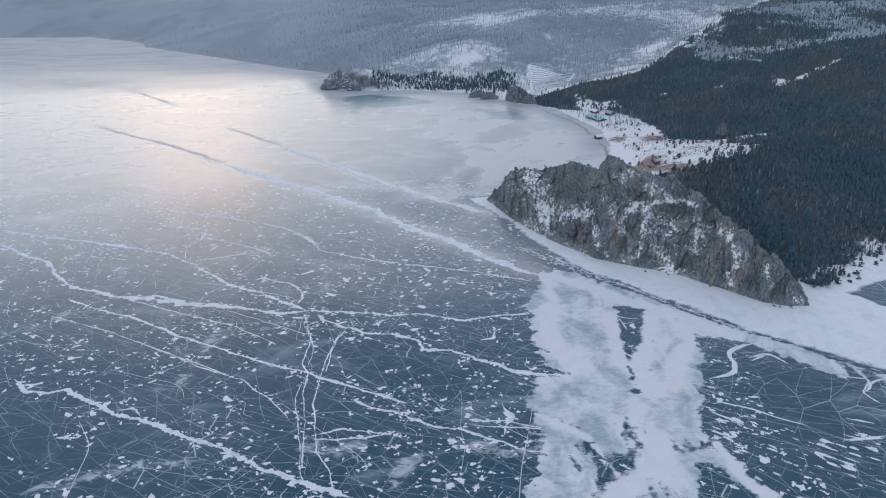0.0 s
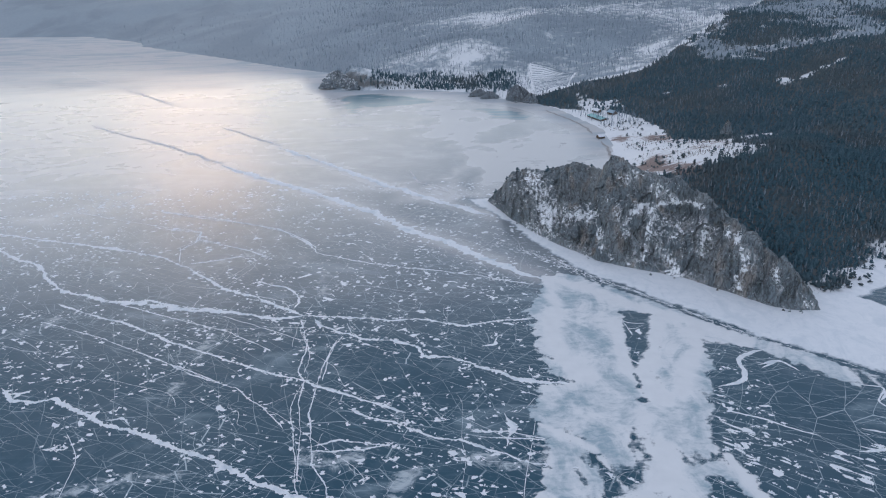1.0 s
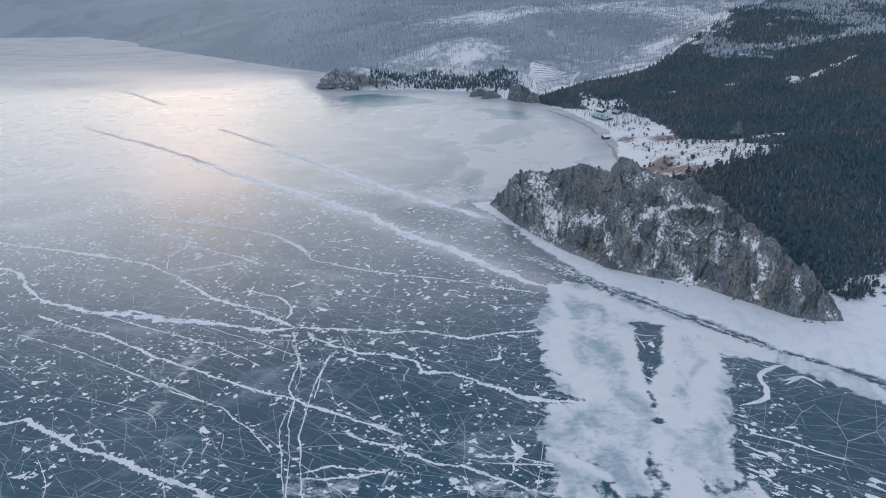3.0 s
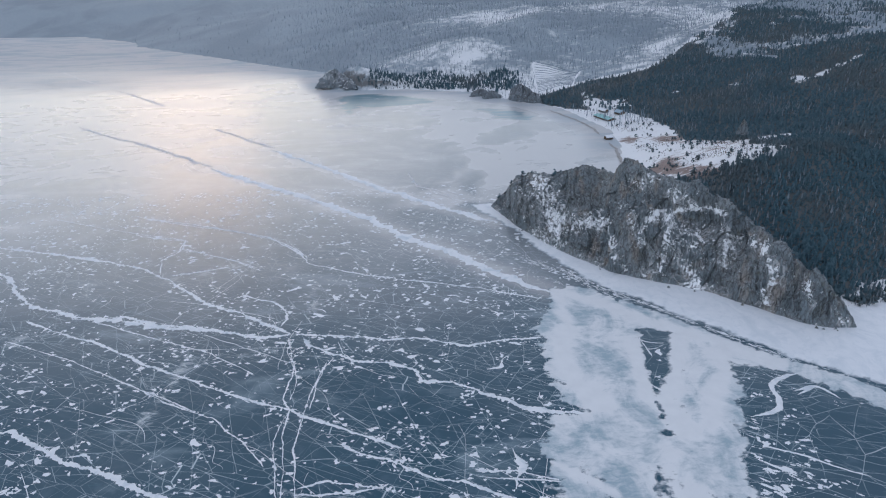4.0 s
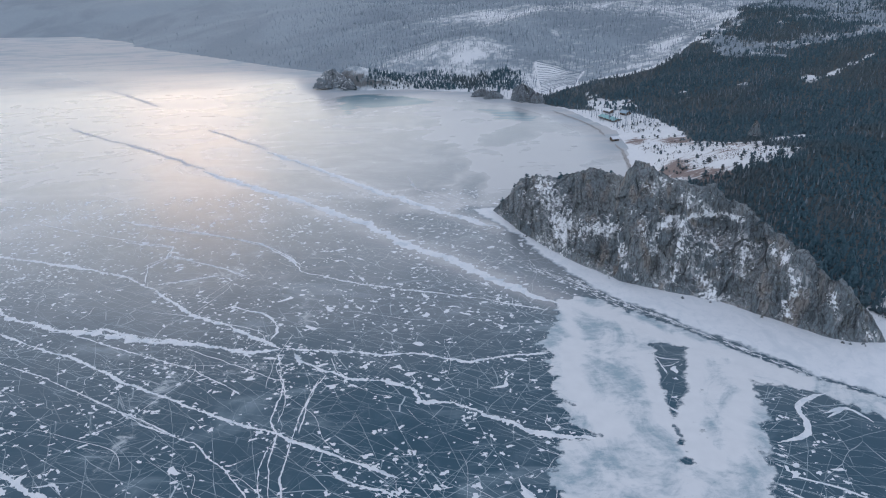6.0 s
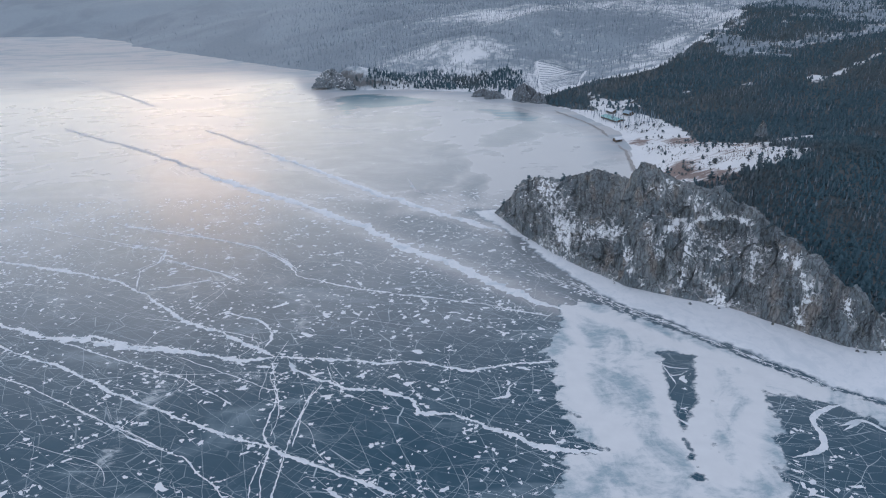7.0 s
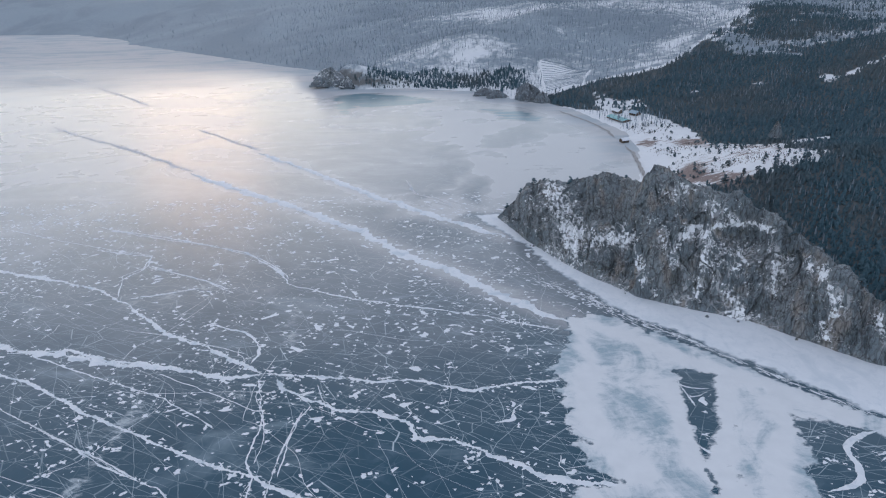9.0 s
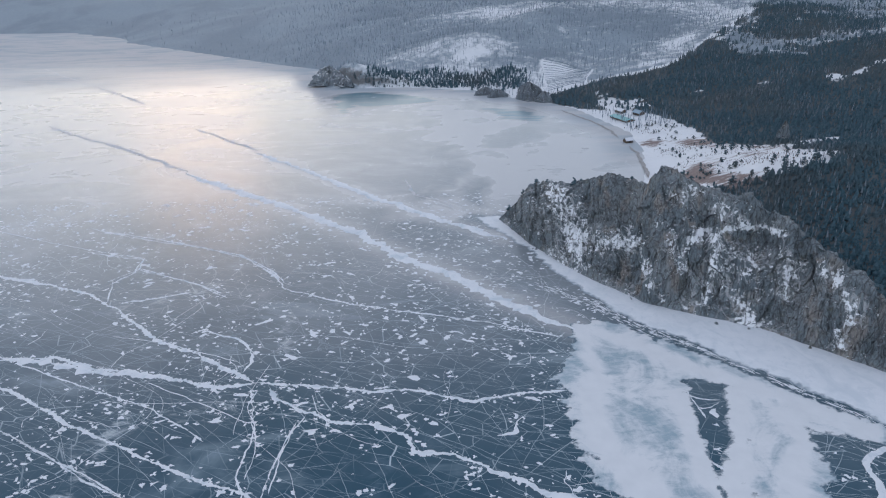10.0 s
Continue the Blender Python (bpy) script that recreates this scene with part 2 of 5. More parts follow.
def rock_material(name="lichened_cliff_rock", warm=(0.335, 0.310, 0.290), cool=(0.195, 0.236, 0.262), pale=(0.288, 0.320, 0.338)):
    n = Nodes(name)
    grain = n.noise(1.3, 8, (1, 1, 0.35), 0.70)
    colour = n.mix(n.span(n.noise(22, 5), 0.4, 0.65), cool, pale)
    colour = n.mix(n.span(n.noise(8, 6, (1, 1, 0.25)), 0.52, 0.70), colour, warm)
    colour = n.mix(n.span(n.noise(3.5, 6), 0.55, 0.75), colour, (0.190, 0.200, 0.178))
    # upright joints and cross cracks between the blocks
    sway = n.add("ShaderNodeTexNoise", Vector=n.place((1 / 3, 1 / 3, 1 / 6)), Scale=1.0, Detail=4).outputs["Color"]
    bent = n.vector("ADD", n.where.outputs["Position"], n.vector("MULTIPLY", n.vector("SUBTRACT", sway, (0.5, 0.5, 0.5)), (2.6, 2.6, 3.5)))
    joints = []
    for size, tall in ((1.6, 9.0), (3.8, 13.0)):
        m = n.add("ShaderNodeMapping", Vector=bent)
        m.inputs["Scale"].default_value = (1 / size, 1 / size, 1 / tall)
        cell = n.add("ShaderNodeTexVoronoi", Vector=m.outputs[0], Scale=1.0)
        cell.feature = "DISTANCE_TO_EDGE"
        joints.append(cell.outputs["Distance"])
    colour = n.mix(n.span(joints[0], 0.02, 0.13, 0.28, 0), colour, (0.060, 0.062, 0.066))
    colour = n.mix(n.span(joints[1], 0.01, 0.06, 0.55, 0), colour, (0.055, 0.046, 0.050))
    colour = n.mix(n.span(grain, 0.36, 0.50, 0.75, 0), colour, (0.070, 0.070, 0.072))
    # snow keeps to the drifts and ledges, torn by the rock's grain, and lies as thin lines in the cracks round them
    drift = n.attribute("drift")
    lie = n.math("ADD", n.math("MULTIPLY", n.steep(), 0.45), n.math("MULTIPLY", n.math("SUBTRACT", n.noise(1.7, 8, (1, 1, 0.8), 0.70), 0.5), 2.9))
    lie = n.math("ADD", lie, n.math("MULTIPLY", n.math("SUBTRACT", n.noise(7, 5, (1, 1, 0.6), 0.6), 0.5), 2.0))
    lie = n.math("ADD", lie, drift)
    vein = n.math("MULTIPLY", n.span(joints[1], 0.03, 0.10, 1, 0), n.span(n.math("ADD", drift, n.math("MULTIPLY", n.steep(), 0.5)), -0.02, 0.18))
    snow = n.math("MAXIMUM", n.span(lie, 0.38, 0.44), n.math("MULTIPLY", vein, 0.4))
    colour = n.mix(snow, colour, (0.86, 0.88, 0.91))
    relief = n.math("ADD", grain, n.math("ADD", n.math("MULTIPLY", n.noise(0.5, 4), 0.4), n.span(joints[0], 0.0, 0.15, 0, 0.5)))
    n.bump(n.math("MULTIPLY", relief, n.math("SUBTRACT", 1.0, n.math("MULTIPLY", snow, 0.85))), 0.9, 0.9)
    return n.done(colour, 0.85, 1.45, 0.3)


def land_material():
    n = Nodes("snowy_hill_ground")
    wood = n.attribute("wood")
    heath = n.attribute("heath")
    snow = n.mix(n.noise(12, 6), (0.60, 0.63, 0.67), (0.74, 0.755, 0.775))
    # ground cover is paled and blued in its colour to carry distance haze
    hazed_litter = n.mix(n.noise(6, 6), (0.21, 0.262, 0.31), (0.30, 0.355, 0.40))
    hazed_litter = n.mix(n.span(n.noise(230, 5, (1, 0.6, 1), 0.6, 0.6), 0.42, 0.60, 0, 0.45), hazed_litter, (0.155, 0.195, 0.235))
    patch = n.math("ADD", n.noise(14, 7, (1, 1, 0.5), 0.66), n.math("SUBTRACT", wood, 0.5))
    colour = n.mix(n.span(patch, 0.36, 0.70), snow, hazed_litter)
    colour = n.mix(n.span(n.math("ADD", n.noise(11, 6), n.attribute("needles")), 0.85, 1.1), colour, n.mix(n.noise(4, 5), (0.062, 0.080, 0.090), (0.110, 0.115, 0.115)))
    grass = n.math("ADD", n.noise(6, 7, (0.5, 1.5, 1), 0.72), n.math("SUBTRACT", heath, 0.5))
    colour = n.mix(n.span(grass, 0.46, 0.62), colour, n.mix(n.noise(3, 4), (0.26, 0.205, 0.195), (0.18, 0.145, 0.135)))
    rock = n.span(n.math("ADD", n.steep(), n.math("MULTIPLY", n.noise(6, 5), 0.3)), 0.86, 0.98, 1, 0)
    colour = n.mix(rock, colour, n.mix(n.noise(5, 6), (0.10, 0.11, 0.12), (0.20, 0.20, 0.20)))
    n.bump(n.noise(3, 6), 0.6, 0.8)
    return n.done(colour, 0.8, 1.45, 0.3)


def leaf_material(name, dark, light, brown=(0.100, 0.096, 0.094)):
    n = Nodes(name)
    colour = n.mix(n.where.outputs["Random Per Island"], dark, light)
    colour = n.mix(n.math("MULTIPLY", n.noise(0.7, 3), 0.5), colour, tuple(0.6 * v for v in dark))
    colour = n.mix(n.span(n.noise(70, 4), 0.46, 0.66, 0, 0.45), colour, brown)
    return n.done(colour, 0.75, 1.45, 0.3)


def bark_material():
    n = Nodes("pine_bark")
    return n.done(n.mix(n.noise(0.4, 4, (1, 1, 0.3)), (0.07, 0.05, 0.04), (0.16, 0.10, 0.07)), 0.9)


ICE = ice_material()
SNOW_FIELD = field_material()
CRACK_FAR = snow_material("veiled_crack_snow", 0.6, 0.0, (0.48, 0.48, 0.495), (0.62, 0.62, 0.63))
SHORE_SNOW = snow_material("smooth_shore_snow", 0.2, 0.7)
SNOW_DRIFT = snow_material("fresh_drift_snow", 0.15)
CRACK_SNOW = snow_material("refrozen_crack_snow", 0.45)
ROCK = rock_material()
# rock beyond y = 800 takes haze blue into its colour
FAR_ROCK = rock_material("hazed_shore_rock", (0.25, 0.285, 0.315), (0.22, 0.255, 0.29), (0.27, 0.31, 0.345))
LAND = land_material()
PINE = leaf_material("pine_needles", (0.042, 0.098, 0.128), (0.084, 0.146, 0.180))
# lighter, bluer needles than PINE, with haze put into the colour
UPPER_PINE = leaf_material("hazed_upper_needles", (0.052, 0.106, 0.136), (0.098, 0.158, 0.192), (0.115, 0.122, 0.124))
# twigs are paled and blued in colour for distance haze
BARE = leaf_material("hazed_larch_twigs", (0.17, 0.225, 0.28), (0.40, 0.46, 0.52), (0.26, 0.31, 0.35))
FROST = leaf_material("frosted_birch_twigs", (0.14, 0.18, 0.215), (0.27, 0.315, 0.36), (0.20, 0.22, 0.24))
BARK = bark_material()

# ---- the lie of the land ----
COAST = [(-4200, 2350), (-2400, 2150), (-1500, 1930), (-1118, 1826), (-889, 1799), (-689, 1638), (-640, 1545), (-397, 1319), (-253, 1179), (-168, 1112),
         (-168, 1064), (-148, 967), (-123, 955), (-44, 953), (40, 920), (74, 874), (113, 843), (138, 801), (166, 699), (162, 640), (150, 590),
         (128, 520), (112, 470), (120, 420), (150, 395), (180, 345), (195, 325), (212, 327), (231, 351), (269, 377), (321, 387), (480, 380), (900, 300), (4200, 100)]
LAND_RING = COAST + [(4200, 4600), (-4200, 4600)]
WOOD_EDGE = [(100, 838), (112, 858), (145, 884), (183, 904), (233, 910), (272, 918), (325, 985), (384, 1060), (443, 1122), (530, 1280), (900, 1600)]
MIXED = [(336, 930), (384, 1062), (443, 1126), (535, 1290), (900, 1400), (900, 950), (520, 893), (469, 900), (412, 897), (350, 897)]
ROWS = [(133, 1030), (187, 961), (165, 900), (122, 882)]
CAPE_PINES = [(-120, 966), (-67, 993), (-7, 1028), (38, 986), (91, 1008), (112, 985), (96, 905), (40, 930), (-20, 952), (-60, 956)]
PINE_RING = WOOD_EDGE + [(1500, 1700), (1500, 200), (480, 374), (321, 382), (269, 372), (231, 345), (205, 326), (190, 340), (168, 392), (140, 428), (132, 470), (155, 505),
                         (176, 496), (203, 492), (225, 495), (242, 555), (226, 577), (210, 617), (216, 657), (211, 716), (198, 740), (188, 756), (162, 780), (135, 812)]
VALLEY = [(75, 905), (135, 960), (190, 1010), (300, 1090), (460, 1230), (800, 1420)]


def land_height(x, y):
    d = inside(x, y, LAND_RING)
    h = 0.13 * np.clip(d, 0, 380) + 0.09 * np.clip(d - 380, 0, 900) + 0.20 * np.clip(d - 1280, 0, 3000)
    h = h + 18 * np.exp(-(((x - 235) / 70) ** 2) - ((y - 500) / 90) ** 2) * step(2, 40, d)
    h = h + (ridged(x, y, 340, 4, 11) - 0.55) * 34 * step(80, 420, d) + (ridged(x, y, 110, 3, 23) - 0.55) * 9 * step(50, 150, d)
    h = h + 20 * step(3, 34, d) * np.exp(-(((x + 125) / 42) ** 2) - ((y - 985) / 40) ** 2) + 9 * step(3, 14, d) * np.exp(-(((x + 75) / 40) ** 2) - ((y - 975) / 40) ** 2)
    h = h + 17 * np.exp(-(((x - 25) / 75) ** 2) - ((y - 1130) / 60) ** 2)
    h = h - 9 * np.exp(-((off_line(x, y, VALLEY) / 45) ** 2)) * step(20, 120, d)
    h = h + 1.2 * rough(x, y, 22, 3, 31) * step(8, 40, d)
    return np.where(d > 0, np.maximum(h, 0.15 + 0.02 * np.clip(d, 0, 20)), np.clip(0.25 * d, -6, 0.0) - 0.4)


def high_wood(x, y):
    """Where bare larches take over from the pines, up the hill."""
    band = step(14, 3, off_line(x, y, [(352, 903), (376, 893), (398, 879)]) + 6 * rough(x, y, 20, 3, 48))
    upper = step(-12, 14, inside(x, y, MIXED) + 16 * rough(x, y, 40, 4, 49)) * (0.12 + 0.80 * step(-0.15, 0.22, rough(x + 0.5 * y, 0.5 * y - 0.3 * x, 70, 5, 47)))
    return np.maximum(0.85 * band, upper)


def forest_share(x, y):
    """How thick the conifers stand, 0 to 1."""
    edge = inside(x, y, PINE_RING) + 9 * rough(x, y, 26, 4, 43) + 11 * rough(x, y, 11, 3, 44) * step(640, 560, y) * step(190, 215, x)
    glade = step(0.30, 0.55, rough(x, y, 60, 5, 41)) * step(640, 760, y + 0.3 * x)
    for line in ([(392, 764), (448, 795), (490, 825)], [(180, 806), (207, 803)], [(262, 570), (285, 578)]):
        glade = np.maximum(glade, step(8, 1, off_line(x, y, line) + 7 * rough(x, y, 12, 3, 46)))
    torn = step(-0.10, 0.22, rough(x, y, 13, 4, 45))
    glade = np.maximum(glade, 0.95 * torn * step(22, 6, off_line(x, y, [(228, 497), (246, 525), (256, 560)])))
    glade = np.maximum(glade, 0.95 * torn * step(30, 8, inside(x, y, LAND_RING)) * step(192, 202, x) * step(430, 410, y))
    upper = high_wood(x, y)
    yards = step(4, 7, np.minimum(np.hypot(x - 188, y - 748), np.hypot(x - 175, y - 764)))
    return yards * step(-3, 7, edge) * (1 - 0.75 * glade) * (1 - 0.95 * upper)


def wood_share(x, y):
    """How much haze-tinted litter and scrub shows through the snow of the far hills."""
    # raised left of x = 40 to flatten the hills as haze would
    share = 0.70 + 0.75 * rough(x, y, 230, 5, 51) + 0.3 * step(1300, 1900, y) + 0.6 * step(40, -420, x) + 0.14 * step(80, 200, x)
    for wide, deep, line in ((16, 0.42, [(36, 1062), (52, 1066)]), (50, 0.34, [(-40, 1120), (30, 1110), (85, 1085)]), (24, 0.22, [(92, 1343), (161, 1345), (244, 1466)]), (18, 0.22, [(150, 1134), (202, 1162)]),
                             (50, 0.14, [(311, 1325), (441, 1189)]), (11, 0.4, [(306, 1020), (335, 1042)]), (8, 0.5, [(236, 930), (262, 936)])):
        share = share - deep * np.exp(-((off_line(x, y, line) / wide) ** 2))
    share = share + 0.35 * np.exp(-((off_line(x, y, [(-150, 1190), (-40, 1235), (60, 1225), (120, 1150), (140, 1090)]) / 38) ** 2))
    return np.clip(share, 0, 1) * (1 - step(-4, 4, inside(x, y, ROWS)))


xs = spaced(-165, 470, 5, -4100, 4100, 1.08, 70)
ys = spaced(330, 1180, 5, 150, 4500, 1.06, 60)
gx, gy = np.meshgrid(xs, ys, indexing="ij")
gz = land_height(gx, gy)
verts = np.stack([gx, gy, gz], -1).reshape(-1, 3)
faces = grid_faces(len(xs), len(ys))
keep = (verts[faces, 2] > -3).any(1)
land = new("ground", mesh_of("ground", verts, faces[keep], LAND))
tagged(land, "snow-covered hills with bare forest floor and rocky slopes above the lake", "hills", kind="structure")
# wood also rises left of x = 0, for the even tone of haze
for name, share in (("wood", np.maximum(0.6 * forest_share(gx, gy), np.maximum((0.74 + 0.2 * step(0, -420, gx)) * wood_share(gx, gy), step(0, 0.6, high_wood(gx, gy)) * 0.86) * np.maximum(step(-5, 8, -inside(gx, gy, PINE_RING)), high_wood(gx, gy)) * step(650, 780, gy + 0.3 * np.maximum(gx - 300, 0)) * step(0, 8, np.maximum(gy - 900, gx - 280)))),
                    ("needles", forest_share(gx, gy)),
                    ("heath", 0.66 * np.exp(-((np.hypot(gx - 172, (gy - 655) * 0.8) / 14) ** 2)) + 0.66 * np.exp(-((off_line(gx, gy, [(165, 537), (174, 511), (186, 492)]) / 17) ** 2))
                     + 0.52 * np.exp(-((off_line(gx, gy, [(185, 560), (225, 540), (232, 560), (205, 620)]) / 24) ** 2)) + 0.35 * np.exp(-((off_line(gx, gy, [(185, 700), (205, 690), (200, 640)]) / 18) ** 2)))):
    land.data.attributes.new(name, "FLOAT", "POINT").data.foreach_set("value", share.ravel().astype(np.float32))

# ---- the frozen lake ----
xs = spaced(-380, 340, 4, -4400, 4400, 1.10, 120)
ys = spaced(120, 1000, 4, -900, 4600, 1.10, 120)
gx, gy = np.meshgrid(xs, ys, indexing="ij")
verts = np.stack([gx, gy, 0 * gx], -1).reshape(-1, 3)
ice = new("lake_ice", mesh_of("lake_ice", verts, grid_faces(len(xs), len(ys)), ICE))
tagged(ice, "dark teal frozen lake ice veined with white cracks and thin snow", "ice", kind="structure")
WINDOW = [(-121.6, 908.9), (-95.6, 927), (-40.5, 908.7), (-5.8, 866.8), (-37.7, 845.6), (-80.5, 841.8), (-97.2, 853), (-100.1, 812.3), (-108.1, 818.8)]
WINDOW_EAST = [(46.4, 811.7), (81.3, 807.5), (107.8, 769.3), (93.9, 748.4), (60.3, 767.1)]
# milky clouds frozen into the ice along old cracks: half width, strength, line
MILK = [(6, 0.8, [(-53.8, 210.8), (-41.4, 207.1), (-31.1, 211.6)]),
        (5, 0.7, [(-19.1, 191.2), (-13.4, 202.9)]),
        (6, 0.6, [(5.8, 208.5), (22.7, 204.6), (35.8, 207.3)]),
        (5, 0.7, [(-148, 190.2), (-125.9, 199.5), (-98.4, 204.6)]),
        (9, 0.5, [(-223.7, 298.8), (-202.1, 324.1)]),
        (7, 0.45, [(-123.9, 280.8), (-109.2, 295.9), (-77.8, 308.4)]),
        (6, 0.5, [(-70.9, 369.4), (-67.4, 339.7)]),
        (7, 0.5, [(-154.5, 382.6), (-114.7, 406.3)]),
        (4, 0.6, [(-118.4, 242.7), (-114.9, 302.3)])]
milk = np.zeros(gx.shape)
for wide, deep, line in MILK:
    milk = np.maximum(milk, deep * np.exp(-((off_line(gx, gy, line) / wide) ** 2)))
ice.data.attributes.new("milk", "FLOAT", "POINT").data.foreach_set("value", milk.ravel().astype(np.float32))
coast_gap = -inside(gx, gy, LAND_RING)
# thin snow, plus haze that pales the ice colour with distance
dust_haze = 0.12 + 0.23 * step(250, 430, gy) + 0.19 * step(430, 640, gy) + 0.12 * step(900, 1500, gy) + 0.30 * step(85, 0, coast_gap + 30 * rough(gx, gy, 60, 3, 58)) * step(500, 600, gy)
dust_haze = dust_haze + 0.26 * np.exp(-((off_line(gx, gy, [(-196, 604), (-100, 519), (-25, 440), (57, 356)]) / 9) ** 2)) + 0.24 * np.exp(-((off_line(gx, gy, [(-156, 659), (-47, 536), (35, 458)]) / 9) ** 2))
# extra paling on the left, also for haze
dust_haze = dust_haze + 0.14 * step(-160, -300, gx) * step(360, 480, gy)
dust_haze = dust_haze + 0.34 * (step(-0.02, 0.22, rough(gx + 22 * rough(gx, gy, 45, 3, 62), gy * 0.7 + 12 * rough(gx, gy, 30, 3, 53), 75, 5, 61)) - 0.35) * step(430, 500, gy) * step(940, 840, gy) * step(-60, 20, gx)
clear = 0.9 * step(-8, 6, inside(gx, gy, WINDOW) + 14 * rough(gx * 0.4, gy * 1.4, 24, 5, 55)) + 0.7 * step(-6, 6, inside(gx, gy, WINDOW_EAST) + 14 * rough(gx * 0.4, gy * 1.4, 20, 5, 56))
dust_haze -= 0.12 * clear
ice.data.attributes.new("clear", "FLOAT", "POINT").data.foreach_set("value", clear.ravel().astype(np.float32))
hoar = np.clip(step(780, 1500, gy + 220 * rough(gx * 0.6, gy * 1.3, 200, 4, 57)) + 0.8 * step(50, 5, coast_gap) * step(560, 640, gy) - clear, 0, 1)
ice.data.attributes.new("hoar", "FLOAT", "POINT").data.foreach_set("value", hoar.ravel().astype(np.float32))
ice.data.attributes.new("dust_haze", "FLOAT", "POINT").data.foreach_set("value", np.clip(dust_haze, 0, 1).ravel().astype(np.float32))


def snow_sheet(name, cover, x0, x1, y0, y1, size, thick, material):
    """A snow layer wherever cover(x, y) is above zero, its rim cut along the zero line and feathered down to the ice."""
    ax, ay = np.arange(x0, x1, size), np.arange(y0, y1, size)
    px, py = np.meshgrid(ax, ay, indexing="ij")
    f = cover(px, py).ravel()
    px, py = px.ravel(), py.ravel()
    z = 0.02 + thick * (1 - np.exp(-np.clip(f, 0, 50) / 2.5))
    vs = [(a, b, c) for a, b, c in zip(px, py, z)]
    cuts, out = {}, []

    def cut(i, j):
        key = (i, j) if i < j else (j, i)
        if key not in cuts:
            s = f[i] / (f[i] - f[j])
            cuts[key] = len(vs)
            vs.append((px[i] + s * (px[j] - px[i]), py[i] + s * (py[j] - py[i]), 0.02))
        return cuts[key]

    quads = grid_faces(len(ax), len(ay))
    quads = quads[(f[quads] > 0).any(1)]
    for a, b, c, d in quads.tolist():
        for tri in ((a, b, c), (a, c, d)):
            ring = []
            for i, j in zip(tri, tri[1:] + tri[:1]):
                if f[i] > 0:
                    ring.append(i)
                if (f[i] > 0) != (f[j] > 0):
                    ring.append(cut(i, j))
            if len(ring) > 2:
                out.append(ring)
    used = sorted({i for r in out for i in r})
    back = {i: k for k, i in enumerate(used)}
    ob = new(name, mesh_of(name, [vs[i] for i in used], [[back[i] for i in r] for r in out], material))
    deep = np.r_[np.clip(f, 0, 6), np.zeros(len(cuts))][used] / 6
    ob.data.attributes.new("depth", "FLOAT", "POINT").data.foreach_set("value", deep.astype(np.float32))
    at = np.array([vs[i][:2] for i in used])
    ob.data.attributes.new("ridge", "FLOAT", "POINT").data.foreach_set("value", drift_depth(at[:, 0], at[:, 1]).astype(np.float32))
    return ob


SHORE_EDGE = [(20, 494), (26, 480), (34, 466), (43, 450), (52, 427), (60, 404), (70, 384), (76, 370), (88, 355), (97, 347), (113, 327), (128, 311), (141, 297), (148, 288), (250, 205), (330, 150)]
SHORE = SHORE_EDGE + [(420, 380), (300, 390), (180, 400), (110, 440), (60, 488), (34, 496)]
COVE = [(216, 324), (239, 334), (262, 342), (300, 348), (300, 295), (245, 302), (226, 310)]
FIELD = [(52, 354), (66, 366), (78, 359), (88, 348), (98, 339), (114, 322), (128, 306), (141, 292), (149, 284), (235, 211), (228, 200), (184, 232), (163, 252), (138, 281), (120, 283),
         (116, 262), (112, 245), (104, 226), (96, 205), (86, 179), (78, 140), (20, 140), (21, 181), (30, 192), (33, 204), (34, 217), (36, 240), (40, 254), (53, 256),
         (44, 266), (43, 286), (44, 308), (42, 320), (50, 340)]
WING = [(87.4, 204.5), (107.4, 205), (109.1, 193.4), (111.9, 177.4), (102.5, 177.7), (96.7, 187.6), (91, 195.9)]
HOLE = [(89, 314), (104, 312), (98, 283), (90, 263), (80, 242), (84, 284)]

# lines of deeper snow drifted over the field, and their half widths
DRIFTS = [(3.5, [(58, 356.4), (58.5, 323.7), (50.9, 297.7), (52.7, 274.5), (60.2, 258)]),
          (3, [(85, 304.9), (81.9, 285.9), (80.3, 262.7)]),
          (4.5, [(106.1, 307.5), (97.8, 281.8), (86.2, 261), (85.5, 243.3)]),
          (3.5, [(117.4, 292.6), (116.8, 278.3), (106.9, 265.9), (97.9, 245.4)]),
          (3.75, [(65.3, 351.3), (84.4, 336.8), (96.1, 321.6), (118.8, 305), (141.1, 284.6)]),
          (6, [(80.2, 209.1), (71.6, 193), (62.4, 184.5), (54.5, 179.4)]),
          (2.75, [(101.3, 206.2), (102.7, 190), (108.6, 178.1)]),
          (1.5, [(55.6, 207), (58.8, 195.3), (60.5, 190.7)]),
          (1.5, [(35.6, 227.2), (45.1, 220), (54.9, 210.1)])]


def drift_depth(x, y):
    """1 along the middle of a drift, 0 beyond its edge."""
    sway = 2.0 * rough(x, y, 9, 4, 60)
    best = np.zeros(np.shape(x))
    for wide, line in DRIFTS:
        best = np.maximum(best, np.exp(-((np.maximum(off_line(x, y, line) + sway, 0) / (1.15 * wide)) ** 2)))
    return best


def shore_cover(x, y):
    f = inside(x, y, SHORE) + 1.3 * rough(x, y, 9, 4, 61) + 2.4 * rough(x * 0.55 + y * 0.4, y - x * 0.3, 4, 5, 62) + 0.8 * rough(x, y, 1.5, 2, 59)
    return np.minimum(f, -inside(x, y, COVE) + 5 * rough(x * 0.5, y, 9, 5, 68))


